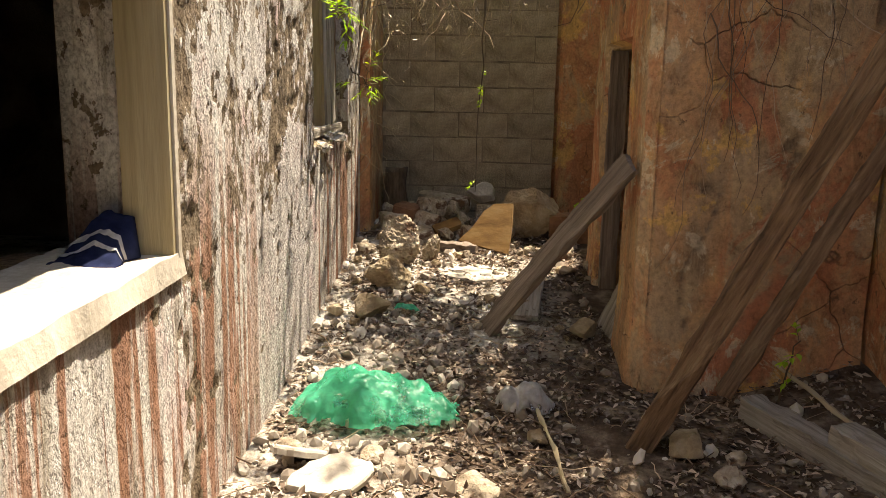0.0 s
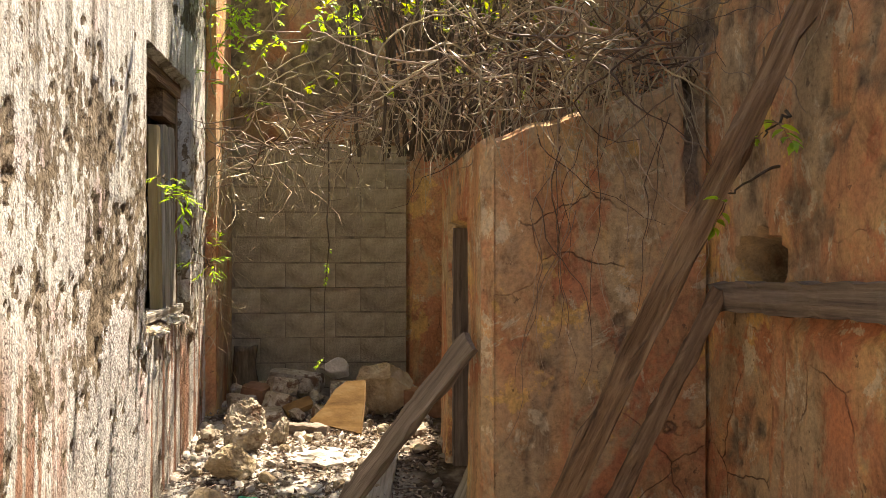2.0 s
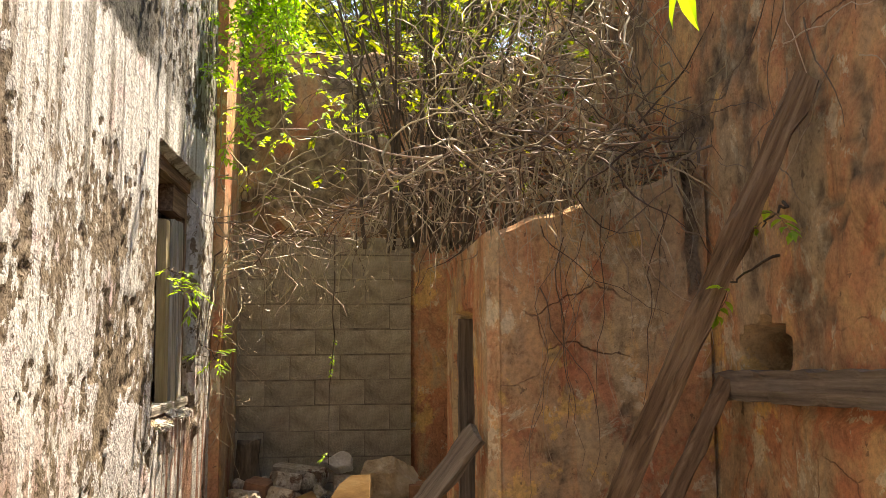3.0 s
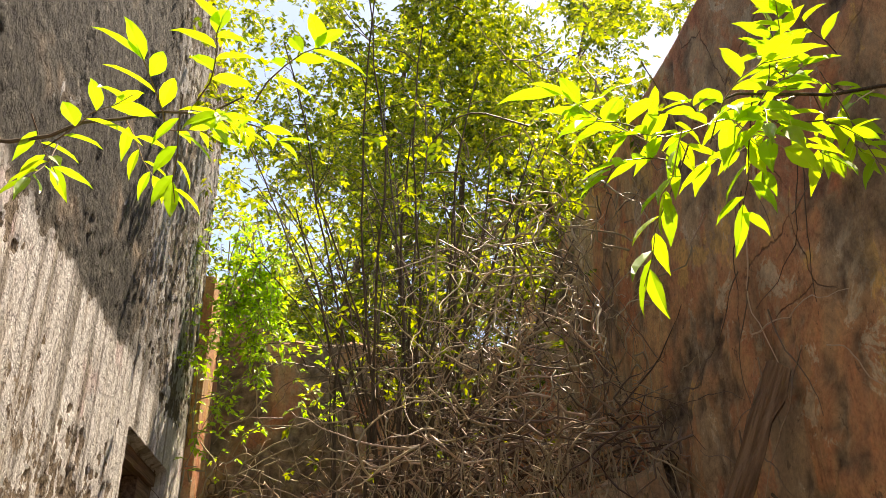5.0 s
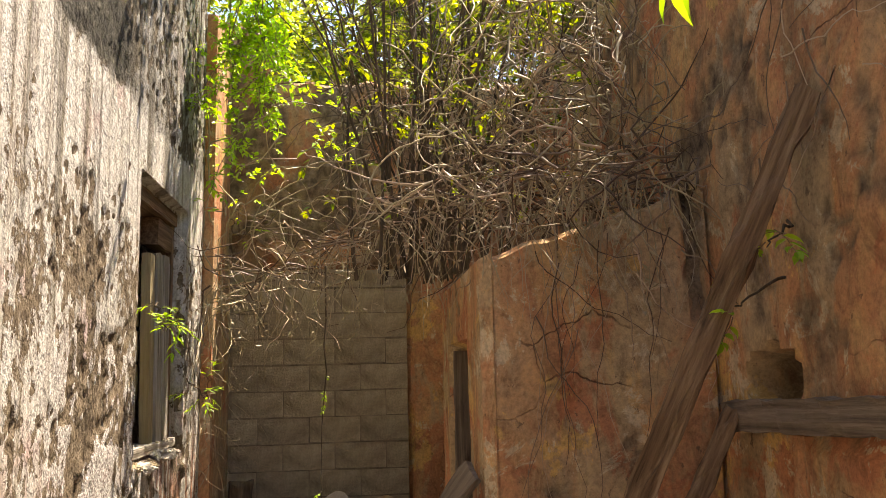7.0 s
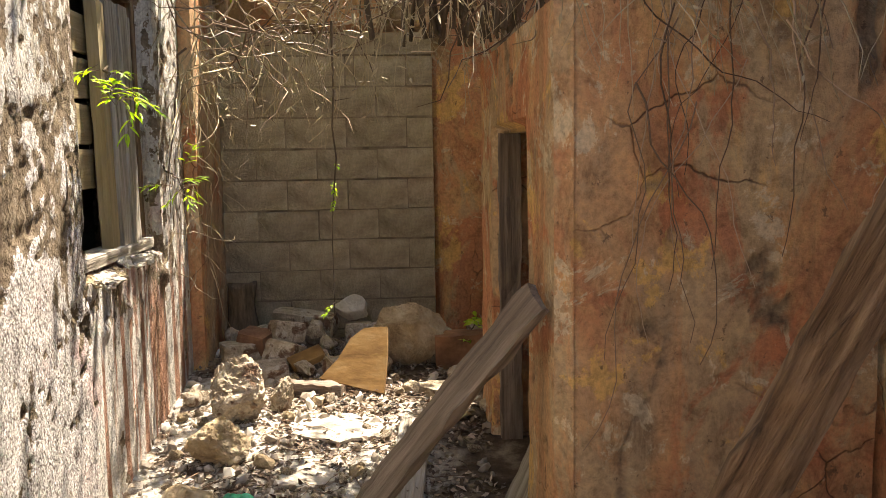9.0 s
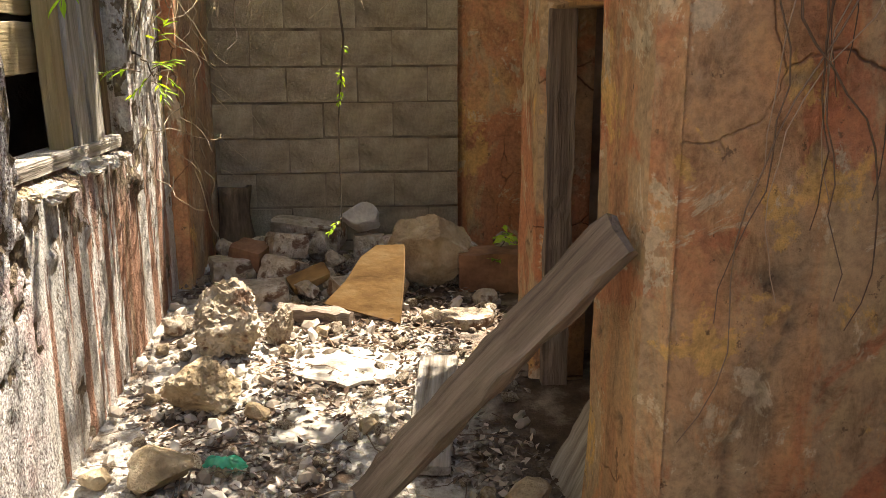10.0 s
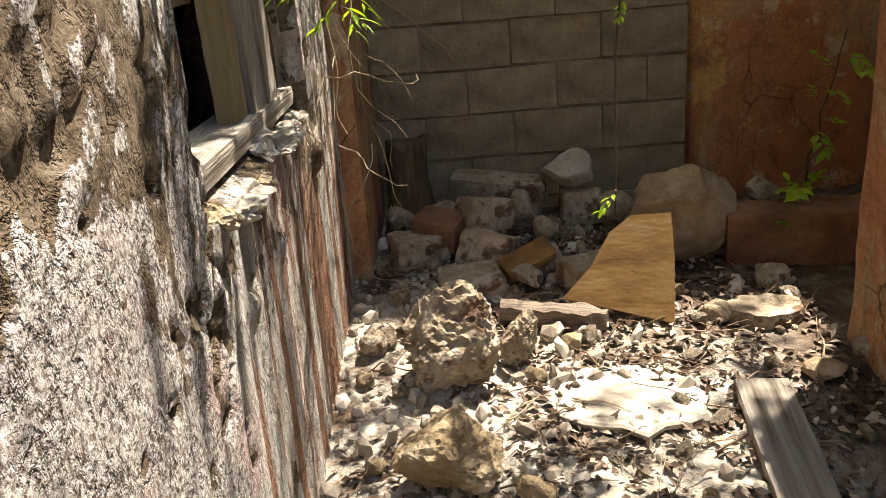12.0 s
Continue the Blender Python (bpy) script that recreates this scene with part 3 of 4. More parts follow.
# concrete blocks that fill the old doorway
def block_wall():
    bm = bmesh.new()
    box(bm, (BL, BY + 0.031, -0.05), (BR, BY + 0.3, BT))
    wall = thing("block_infill", bm, M_MORTAR, "grey concrete block infill of an old doorway", "wall", kind="structure")
    shared = {}
    z = 0.02
    row = 0
    while z < BT - 0.02:
        x = 0.5 - 0.4 * 4 + (0.2 if row % 2 else 0.0)
        h = min(0.192, BT - z)
        while x < BR - 0.01:
            x0, x1 = max(x + 0.004, BL), min(x + 0.396, BR)
            if x1 - x0 > 0.03:
                key = (round(x1 - x0, 2), round(h, 2))
                if key not in shared:
                    bm = bmesh.new()
                    box(bm, (-key[0] / 2, 0, 0), (key[0] / 2, 0.06, key[1]))
                    bmesh.ops.bevel(bm, geom=bm.edges[:], offset=0.007, segments=1)
                    shared[key] = mesh_of("brick", bm)
                    shared[key].materials.append(M_BLOCK)
                ob = new("block", shared[key])
                ob.parent = wall
                ob.location = ((x0 + x1) / 2, BY + 0.022 + rnd.uniform(-0.010, 0.008), z + rnd.uniform(-0.004, 0.004))
                ob.rotation_euler = (rnd.uniform(-0.01, 0.01), rnd.uniform(-0.012, 0.012), rnd.uniform(-0.012, 0.012))
            x += 0.4
        z += 0.202
        row += 1


block_wall()


def plank_mesh(length, w, t, seed, bow=0.0, taper=1.0, rough=0.006, n=26):
    """A worn board along z: uneven edges, split end, slight bow."""
    bm = bmesh.new()
    rings = []
    for i in range(n + 1):
        k = i / n
        z = length * k
        ww = w / 2 * (1 + (taper - 1) * k)
        ring = []
        for sx, sy in ((-1, -1), (-0.4, -1.06), (0.3, -1.0), (1, -1), (1.03, 0), (1, 1), (0.2, 1.05), (-0.5, 1.0), (-1, 1), (-1.04, 0)):
            wob = rough * n3(sx * 3 + seed, sy * 3, z * 7) + 0.5 * rough * n3(sx * 9, sy * 9 + seed, z * 22)
            chip = 1 - 0.12 * (max(0, n3(seed, sx * 2, z * 5)) if abs(sx) >= 1 else 0)
            ring.append(bm.verts.new((sx * ww * chip + wob, sy * t / 2 + wob + bow * math.sin(math.pi * k), z + (0.03 * n3(sx * 4, sy * 2, seed) if i in (0, n) else 0))))
        rings.append(ring)
    m = len(rings[0])
    for a, b in zip(rings, rings[1:]):
        for k in range(m):
            bm.faces.new((a[k], a[(k + 1) % m], b[(k + 1) % m], b[k]))
    bm.faces.new(rings[0][::-1])
    bm.faces.new(rings[-1])
    return bm


def along(a, b, face):
    """Pose with z from a to b and the flat side turned towards face."""
    a, b = Vector(a), Vector(b)
    z = (b - a).normalized()
    y = (Vector(face) - z * Vector(face).dot(z)).normalized()
    x = y.cross(z)
    return Matrix.Translation(a) @ Matrix((x, y, z)).transposed().to_4x4()


def board(name, a, b, face, w, t, mat, label, category="plank", seed=1, bow=0.0, taper=1.0, rough=0.006, group=""):
    L = (Vector(b) - Vector(a)).length
    return thing(name, plank_mesh(L, w, t, seed, bow, taper, rough), mat, label, category, group, at=along(a, b, face))


board("roof_strut", (0.77, 3.19, -0.02), (1.82, 2.72, 2.45), (-0.3, -1, 0.2), 0.10, 0.075, M_WOOD, "long weathered timber leaning against the ochre wall", "timber", 3, 0.01, 0.85, 0.022)
board("timber_prop", (1.20, 3.52, 0.12), (1.80, 3.42, 1.36), (-0.4, -1, 0.2), 0.08, 0.06, M_WOOD, "shorter weathered timber leaning up to the wall beam", "timber", 8, 0.0, 0.9, 0.018)
board("fallen_plank", (0.14, 4.34, 0.12), (0.78, 3.80, 1.11), (-0.66, -0.45, 0.35), 0.135, 0.035, M_PLANK, "dark weathered plank leaning against the closet corner", "plank", 13, 0.012, 0.95, 0.008)
board("wall_beam", (1.86, 2.20, 1.375), (1.86, 3.54, 1.325), (-1, 0, 0), 0.12, 0.12, M_PLANK, "grey timber beam set in the ochre wall", "beam", 21, 0.0, 1.0, 0.014)
board("wall_post", (1.855, 3.02, 0.1), (1.855, 2.99, 1.28), (-1, 0, 0), 0.10, 0.05, M_OCHRE, "plastered upright post below the wall beam", "post", 22, 0, 1, 0.01)
board("floor_plank", (0.36, 4.45, ground_z(0.36, 4.45) + 0.03), (0.45, 5.22, ground_z(0.45, 5.22) + 0.03), (0, -0.1, 1), 0.15, 0.03, M_GREYWOOD, "grey plank lying flat in the dry leaves", "plank", 31)
board("floor_timber", (1.30, 3.46, 0.09), (1.62, 2.76, 0.04), (0, 0, 1), 0.12, 0.10, M_GREYWOOD, "heavy grey timber lying on the leaf litter", "timber", 33, 0, 1, 0.014)
board("floor_timber", (1.52, 3.05, 0.14), (1.80, 2.30, 0.09), (0, 0, 1), 0.12, 0.10, M_GREYWOOD, "grey timber half buried beside the ochre wall", "timber", 35, 0, 1, 0.014)
board("rotten_log", (-0.26, 5.72, 0.335), (0.08, 5.60, 0.325), (0, 0, 1), 0.07, 0.06, M_PLANK, "short rotten log among the rubble", "log", 37, 0, 0.9, 0.02)
board("brown_box", (0.62, 6.10, 0.42), (1.15, 6.02, 0.43), (0, 0, 1), 0.20, 0.20, M_REDSTONE, "low brown masonry ledge behind the rubble", "ledge", 39, 0, 1, 0.012)
board("dry_stick", (1.42, 3.78, 0.25), (1.66, 3.20, 0.10), (0, 0, 1), 0.016, 0.014, M_STRAW, "thin pale dry stick on the leaves", "stick", 41)
board("dry_stick", (0.36, 3.30, 0.10), (0.44, 2.72, 0.02), (0, 0, 1), 0.012, 0.012, M_STRAW, "thin pale dry stick on the leaves", "stick", 43, 0.02)
board("door_post", (0.895, 5.045, 0.2), (0.895, 5.045, 1.66), (0, -1, 0), 0.10, 0.05, M_PLANK, "dark wormy timber post in the low doorway", "post", 45, 0, 1, 0.012)
board("door_leaf", (0.80, 4.30, 0.10), (0.98, 4.14, 0.62), (-0.7, -0.2, 0.3), 0.34, 0.03, M_GREYWOOD, "broken grey board leaning in the low doorway", "board", 47)


# broken ochre slab propped on the rubble
def ochre_slab():
    outline = []
    corners = [(-0.22, 0.04), (0.15, -0.03), (0.145, 0.20), (0.13, 0.34), (0.0, 0.33), (-0.07, 0.27), (-0.13, 0.15)]
    for i, c in enumerate(corners):
        e = corners[(i + 1) % len(corners)]
        for k in range(5):
            t = k / 5
            outline.append((c[0] + (e[0] - c[0]) * t + 0.008 * n3(i, k, 1), c[1] + (e[1] - c[1]) * t + 0.008 * n3(i, k, 5)))
    bm = bmesh.new()
    a = [bm.verts.new((x, -0.02, z)) for x, z in outline]
    b = [bm.verts.new((x * 0.98, 0.02, z * 0.98)) for x, z in outline]
    bm.faces.new(a)
    bm.faces.new(b[::-1])
    for i in range(len(a)):
        j = (i + 1) % len(a)
        bm.faces.new((a[j], a[i], b[i], b[j]))
    thing("plaster_slab", bm, M_OCHREBOARD, "broken ochre painted plaster slab propped on rubble", "slab",
          at=pose(0.16, 5.64, 0.33, -28, 0, -16))


ochre_slab()


def rock_mesh(seed, sx, sy, sz, rough=0.35, cut=5, sub=3, pits=0.0):
    """A broken stone: a ball cut by planes, then roughened."""
    r = random.Random(seed)
    bm = bmesh.new()
    bmesh.ops.create_icosphere(bm, subdivisions=sub, radius=1)
    planes = [(Vector((r.gauss(0, 1), r.gauss(0, 1), r.gauss(0, 1))).normalized(), r.uniform(0.5, 0.8)) for _ in range(cut + 6)]
    for v in bm.verts:
        p = v.co.copy()
        for n, d in planes:
            e = p.dot(n) - d
            if e > 0:
                p -= n * e * 0.92
        k = 1 + rough * 0.35 * noise.noise(p * 1.7 + Vector((seed, 0, 0))) + rough * 0.22 * noise.noise(p * 5 + Vector((0, seed, 0)))
        if pits:
            k -= pits * max(0, noise.noise(p * 8 + Vector((seed, seed, 0)))) + 0.6 * pits * max(0, noise.noise(p * 17 + Vector((0, seed, seed))))
        v.co = Vector((p.x * sx, p.y * sy, p.z * sz)) * k * 0.72
    return bm


def rock(x, y, w, h, mat=None, label="rough pale limestone rubble block on the ground", name="stone", seed=None, d=None, rz=None, lift=0.0, sub=3, pits=0.0, group="rubble stones"):
    seed = seed if seed is not None else int(1000 * x + 77 * y)
    mat = mat or M_ROCK
    ob = thing(name, rock_mesh(seed % 997, w * 0.62, (d or w) * 0.6, h * 0.75, sub=sub, pits=pits), mat, label, "stone", group,
               at=pose(x, y, ground_z(x, y) + h * 0.40 + lift, rnd.uniform(-12, 12), rnd.uniform(-12, 12), rnd.uniform(0, 360) if rz is None else rz))
    return ob


def flat_slab(x, y, w, d, t, rx, ry, rz, mat, label, seed, lift=0.0):
    """A thin broken piece of render with a jagged outline."""
    r = random.Random(seed)
    n = 22
    out = [(w / 2 * math.cos(2 * math.pi * i / n) * r.uniform(0.8, 1.12), d / 2 * math.sin(2 * math.pi * i / n) * r.uniform(0.8, 1.12)) for i in range(n)]
    bm = bmesh.new()
    rings = [[bm.verts.new((px * k, py * k, z + 0.004 * n3(px * 20, py * 20, seed))) for px, py in out] for k, z in ((1.0, 0), (1.02, t * 0.7), (0.97, t), (0.5, t * 1.05))]
    for p, q in zip(rings, rings[1:]):
        for i in range(n):
            bm.faces.new((p[i], p[(i + 1) % n], q[(i + 1) % n], q[i]))
    bm.faces.new(rings[-1])
    bm.faces.new(rings[0][::-1])
    return thing("render_slab", bm, mat, label, "slab", "rubble stones", at=pose(x, y, ground_z(x, y) + lift, rx, ry, rz))


def cut_block(x, y, z, w, d, h, rx, ry, rz, mat, label, seed=1, name="masonry_block"):
    bm = bmesh.new()
    box(bm, (-w / 2, -d / 2, -h / 2), (w / 2, d / 2, h / 2))
    bmesh.ops.subdivide_edges(bm, edges=bm.edges[:], cuts=4, use_grid_fill=True)
    for v in bm.verts:
        e = sum(abs(c) > 0.49 * s for c, s in zip(v.co, (w, d, h)))
        q = v.co * 9 + Vector((seed, seed * 2, 0))
        v.co *= (1 - 0.05 * max(0, e - 1)) * (1 + 0.10 * noise.noise(q) + 0.06 * noise.noise(q * 3))
    return thing(name, bm, mat, label, "stone", "rubble stones", at=pose(x, y, z, rx, ry, rz))


# the two pitted stones, the flat slabs and the heap in front of the blocks
rock(-0.46, 5.38, 0.40, 0.36, None, "pitted weathered limestone boulder beside the wall", "boulder", 11, sub=5, pits=0.22)
rock(-0.22, 5.44, 0.17, 0.20, None, "pitted weathered limestone stone beside a boulder", "boulder", 12, sub=5, pits=0.2)
rock(-0.45, 4.93, 0.35, 0.22, M_ROCKY, "tan limestone boulder with a sunlit pale top", "boulder", 13, sub=5, pits=0.12)
rock(0.47, 6.08, 0.56, 0.42, M_ROCKY, "large yellowish limestone boulder on the rubble heap", "boulder", 19, d=0.36, sub=5, pits=0.05, rz=20)
rock(0.10, 6.55, 0.34, 0.16, M_PALE, "white limestone lump on top of the heap", "boulder", 23, d=0.16, lift=0.18, rz=10)
flat_slab(0.08, 5.22, 0.44, 0.36, 0.022, 4, 1, 10, M_PALE, "flat pale slab of fallen render on the floor", 4)
flat_slab(-0.02, 4.80, 0.40, 0.26, 0.018, 4, -2, 60, M_PALE, "thin pale sheet of fallen render in the leaves", 14, -0.004)
flat_slab(0.60, 5.62, 0.27, 0.16, 0.05, 5, 2, 5, M_ROCK, "flat grey slab on the leaf litter", 5)
flat_slab(-0.42, 2.74, 0.30, 0.20, 0.03, 16, -8, 20, M_PALE, "flat broken pale plaster slab on the ground", 6, 0.03)
flat_slab(-0.56, 2.88, 0.22, 0.18, 0.03, -10, 22, 50, M_PALE, "flat broken pale plaster slab on the ground", 7, 0.04)
HEAP = [(-0.44, 6.45, 0.26, 0.17, 0), (-0.28, 6.10, 0.20, 0.16, 1), (-0.12, 6.48, 0.18, 0.18, 0), (0.15, 6.55, 0.18, 0.15, 1), (-0.04, 6.30, 0.14, 0.13, 0),
        (-0.05, 6.02, 0.10, 0.13, 0), (-0.55, 6.20, 0.22, 0.12, 1), (-0.36, 5.92, 0.24, 0.09, 1), (0.28, 6.40, 0.20, 0.16, 0), (-0.62, 6.50, 0.18, 0.16, 0),
        (0.05, 5.90, 0.16, 0.10, 1), (0.30, 5.86, 0.14, 0.14, 0), (-0.15, 5.92, 0.15, 0.10, 0), (0.70, 6.45, 0.16, 0.14, 0), (0.92, 6.50, 0.18, 0.16, 0)]
for i, (x, y, w, h, sq) in enumerate(HEAP):
    if sq:
        cut_block(x, y, ground_z(x, y) + h * 0.5, w, w * 0.7, h, rnd.uniform(-15, 15), rnd.uniform(-15, 15), rnd.uniform(-40, 40), M_ROCK, "squared grey limestone block in the rubble heap", i)
    else:
        rock(x, y, w, h, None, "broken limestone lump in the rubble heap", seed=100 + i, lift=0.02)
cut_block(-0.20, 6.66, 0.50, 0.42, 0.16, 0.15, 8, 6, -14, M_ROCK, "long squared grey stone leaning on the heap", 44)
cut_block(-0.28, 6.28, 0.52, 0.20, 0.16, 0.13, -10, 12, 25, M_ROCK, "squared grey limestone block in the rubble heap", 45)
cut_block(-0.46, 6.25, 0.48, 0.20, 0.15, 0.12, 10, 8, -25, M_REDSTONE, "red-brown masonry block in the rubble heap", 46)
cut_block(-0.14, 5.98, 0.42, 0.20, 0.10, 0.05, 30, -20, 15, M_OCHREBOARD, "small ochre painted plaster fragment on the heap", 47)
for x, y, w, h in ((-0.49, 4.46, 0.26, 0.16), (-0.70, 4.47, 0.13, 0.09), (-0.41, 5.08, 0.12, 0.09), (0.66, 4.24, 0.20, 0.13), (0.10, 2.72, 0.22, 0.07),
                   (0.95, 3.12, 0.22, 0.12), (0.85, 3.26, 0.18, 0.14), (1.05, 2.85, 0.16, 0.09), (1.13, 3.05, 0.10, 0.07), (0.82, 5.35, 0.10, 0.08), (0.67, 5.28, 0.16, 0.07),
                   (-0.70, 5.55, 0.12, 0.11), (0.36, 3.20, 0.12, 0.07), (0.62, 2.62, 0.10, 0.07), (-0.62, 2.98, 0.12, 0.08), (-0.30, 2.95, 0.12, 0.07), (0.95, 2.60, 0.14, 0.08),
                   (0.45, 5.62, 0.12, 0.08), (-0.05, 5.52, 0.10, 0.06), (0.72, 5.85, 0.14, 0.09), (-0.25, 4.85, 0.12, 0.07), (0.16, 4.75, 0.10, 0.05), (-0.55, 5.65, 0.14, 0.09)):
    rock(x, y, w, h, None if rnd.random() < 0.6 else M_ROCKY)
# smaller pieces between the large ones, a few shapes shared
small = [rock_mesh(700 + k, 1.0, 0.75, 0.6, rough=0.7, cut=9, sub=2) for k in range(7)]
small = [mesh_of("rubble_stone", b) for b in small]
for k, me in enumerate(small):
    me.materials.append((M_ROCK, M_ROCKY, M_ROCK)[k % 3])
for i in range(150):
    x, y = (rnd.uniform(-0.70, 0.75), rnd.uniform(5.55, 6.70)) if i < 95 else (rnd.uniform(-0.72, 0.75), rnd.uniform(4.2, 5.6))
    w = rnd.uniform(0.025, 0.075)
    ob = tagged(new("rubble_stone", small[i % 7]), "small broken limestone piece on the rubble floor", "stone", "rubble stones")
    ob.matrix_world = pose(x, y, ground_z(x, y) + w * 0.35, rnd.uniform(0, 40), rnd.uniform(0, 40), rnd.uniform(0, 360)) @ Matrix.Diagonal((w, w, w, 1))
# broken masonry on the sill of the second window
for i in range(9):
    y = 4.50 + 0.11 * i + rnd.uniform(-0.03, 0.03)
    s = rnd.uniform(0.08, 0.14)
    ob = thing("sill_stone", rock_mesh(300 + i, s * 0.62, s * 0.8, s * 0.42, rough=0.9, cut=9, sub=4, pits=0.2), M_PALE if i % 3 else M_ROCKY, "broken pale masonry lump on the ruined window sill", "stone", "sill stones",
               at=pose(-0.82 + rnd.uniform(-0.02, 0.01), y, 1.10 + rnd.uniform(-0.03, 0.02), 0, 0, rnd.uniform(0, 360)))


# first window: wooden frame, stone sill, cloth
def window_one():
    w = empty("window_1", "open window with a weathered timber frame and pale sill", "window", (-0.9, W1[1], W1[2]), kind="structure")
    at = w.location
    for nm, lo, hi, mat, lab in (("window_frame", (-0.945, W1[1] - 0.035, W1[2]), (-0.80, W1[1] + 0.01, W1[3]), M_YELLOWWOOD, "ochre stained timber jamb"),
                                 ("window_head", (-0.945, W1[0], W1[3] - 0.06), (-0.80, W1[1], W1[3]), M_YELLOWWOOD, ""),
                                 # thin pale strip paints in the sunlit edge of the jamb
                                 ("trim", (-0.812, W1[1] - 0.012, W1[2]), (-0.792, W1[1] + 0.012, W1[3]), M_PALE, "white strip that draws in the lit jamb edge"),
                                 ("window_sill", (-1.16, W1[0], W1[2] - 0.035), (-0.785, W1[1] + 0.02, W1[2] + 0.035), M_PALE, "pale worn plaster sill"),
                                 ("sill_board", (-1.30, W1[0], W1[2] - 0.02), (-1.165, W1[1], W1[2] + 0.02), M_WOOD, "dark inner board")):
        bm = bmesh.new()
        box(bm, [a - b for a, b in zip(lo, at)], [a - b for a, b in zip(hi, at)])
        if nm == "window_sill":
            bmesh.ops.subdivide_edges(bm, edges=[e for e in bm.edges if e.calc_length() > 0.5], cuts=46, use_grid_fill=True)
            bmesh.ops.subdivide_edges(bm, edges=[e for e in bm.edges if e.calc_length() > 0.3], cuts=9, use_grid_fill=True)
            for q in bm.verts:
                wear = 0.010 * n3(q.co.y * 5, q.co.x * 9, q.co.z * 9) + 0.006 * n3(q.co.y * 21, q.co.x * 21, 4)
                q.co.x += wear - (0.012 if q.co.z > 0 else 0.0) * (1 + n3(q.co.y * 8, 2, 1))
                q.co.z += wear
        else:
            bmesh.ops.bevel(bm, geom=bm.edges[:], offset=0.006, segments=2)
        part(nm, bm, mat, w, lab)


window_one()


def cloth():
    base = empty("blue_cloth", "crumpled navy blue cloth with white stripes on the sill", "cloth", (-0.98, 2.20, W1[2] + 0.035))

    def sheet(u0, u1, off):
        bm = bmesh.new()
        n, k = 26, 18
        rows = []
        for j in range(k + 1):
            v = u0 + (u1 - u0) * j / k
            row = []
            for i in range(n + 1):
                a = i / n
                x = -0.17 + 0.34 * a
                y = -0.20 + 0.30 * v
                z = 0.19 * ss(0.0, 1.0, v) * ss(-0.05, 0.6, a) * (1 - 0.35 * a) + 0.025 * n3(a * 4, v * 4, 3) + 0.012 * abs(n3(a * 9, v * 9, 6))
                z *= ss(0, 0.12, a) * ss(1.0, 0.92, a) * ss(0, 0.1, v)
                row.append(bm.verts.new((x + 0.03 * n3(a * 3, v * 3, 9), y, max(0.002, z) + off)))
            rows.append(row)
        for a, b in zip(rows, rows[1:]):
            for i in range(n):
                bm.faces.new((a[i], a[i + 1], b[i + 1], b[i]))
        bmesh.ops.solidify(bm, geom=bm.faces[:], thickness=0.003)
        return bm
    base.scale = (0.6, 0.6, 0.85)
    base.location = (-0.99, 2.22, W1[2] + 0.035)
    part("fabric", sheet(0, 1, 0), M_CLOTH, base, "", True)
    part("stripe", sheet(0.38, 0.44, 0.005), M_STRIPE, base, "white stripe", True)
    part("stripe", sheet(0.52, 0.58, 0.005), M_STRIPE, base, "white stripe", True)


cloth()


# second window: half a shutter hangs in it, its other half open to the dark
def window_two():
    w = empty("window_2", "broken window with grey board shutter and dark gap", "window", (-0.90, 4.97, 1.15), kind="structure")
    at = w.location

    def bar(nm, a, b, face, wd, t, mat, seed, lab="", rough=0.005):
        L = (Vector(b) - Vector(a)).length
        ob = part(nm, plank_mesh(L, wd, t, seed, 0, 1, rough), mat, w, lab)
        ob.matrix_local = Matrix.Translation(-at) @ along(a, b, face)
        return ob
    bar("window_sill", (-0.90, 4.42, 1.16), (-0.90, 5.50, 1.16), (1, 0, 0), 0.05, 0.12, M_GREYWOOD, 61, "whitish timber sill", 0.002)
    bar("window_head", (-0.92, 4.42, 2.53), (-0.92, 5.50, 2.53), (1, 0, 0), 0.08, 0.12, M_WOOD, 62)
    bar("window_jamb", (-0.93, 4.45, 1.18), (-0.93, 4.45, 2.50), (1, 0, 0), 0.06, 0.10, M_GREYWOOD, 63)
    bar("window_jamb", (-0.93, 5.49, 1.18), (-0.93, 5.49, 2.50), (1, 0, 0), 0.06, 0.10, M_WOOD, 64)
    bar("shutter_post", (-0.89, 4.99, 1.17), (-0.90, 4.97, 2.24), (1, 0, 0), 0.10, 0.05, M_YELLOWWOOD, 65, "faded yellow shutter post")
    bar("shutter_board", (-0.865, 5.12, 1.14), (-0.875, 5.10, 2.26), (1, 0, 0), 0.13, 0.026, M_GREYWOOD, 66)
    bar("shutter_board", (-0.862, 5.27, 1.16), (-0.872, 5.25, 2.27), (1, 0, 0), 0.13, 0.026, M_GREYWOOD, 67)
    bar("shutter_board", (-0.90, 5.41, 1.16), (-0.90, 5.40, 2.25), (1, 0, 0), 0.12, 0.024, M_GREYWOOD, 68)
    for k, z in enumerate((1.52, 1.71, 1.90, 2.09)):
        bar("shutter_slat", (-0.97, 4.44, z), (-0.95, 4.98, z + 0.012), (1, 0, 0), 0.165, 0.022, M_YELLOWWOOD, 70 + k)
    bar("lintel_block", (-0.93, 5.10, 2.40), (-0.93, 5.45, 2.40), (1, 0, 0), 0.16, 0.10, M_WOOD, 77)


window_two()


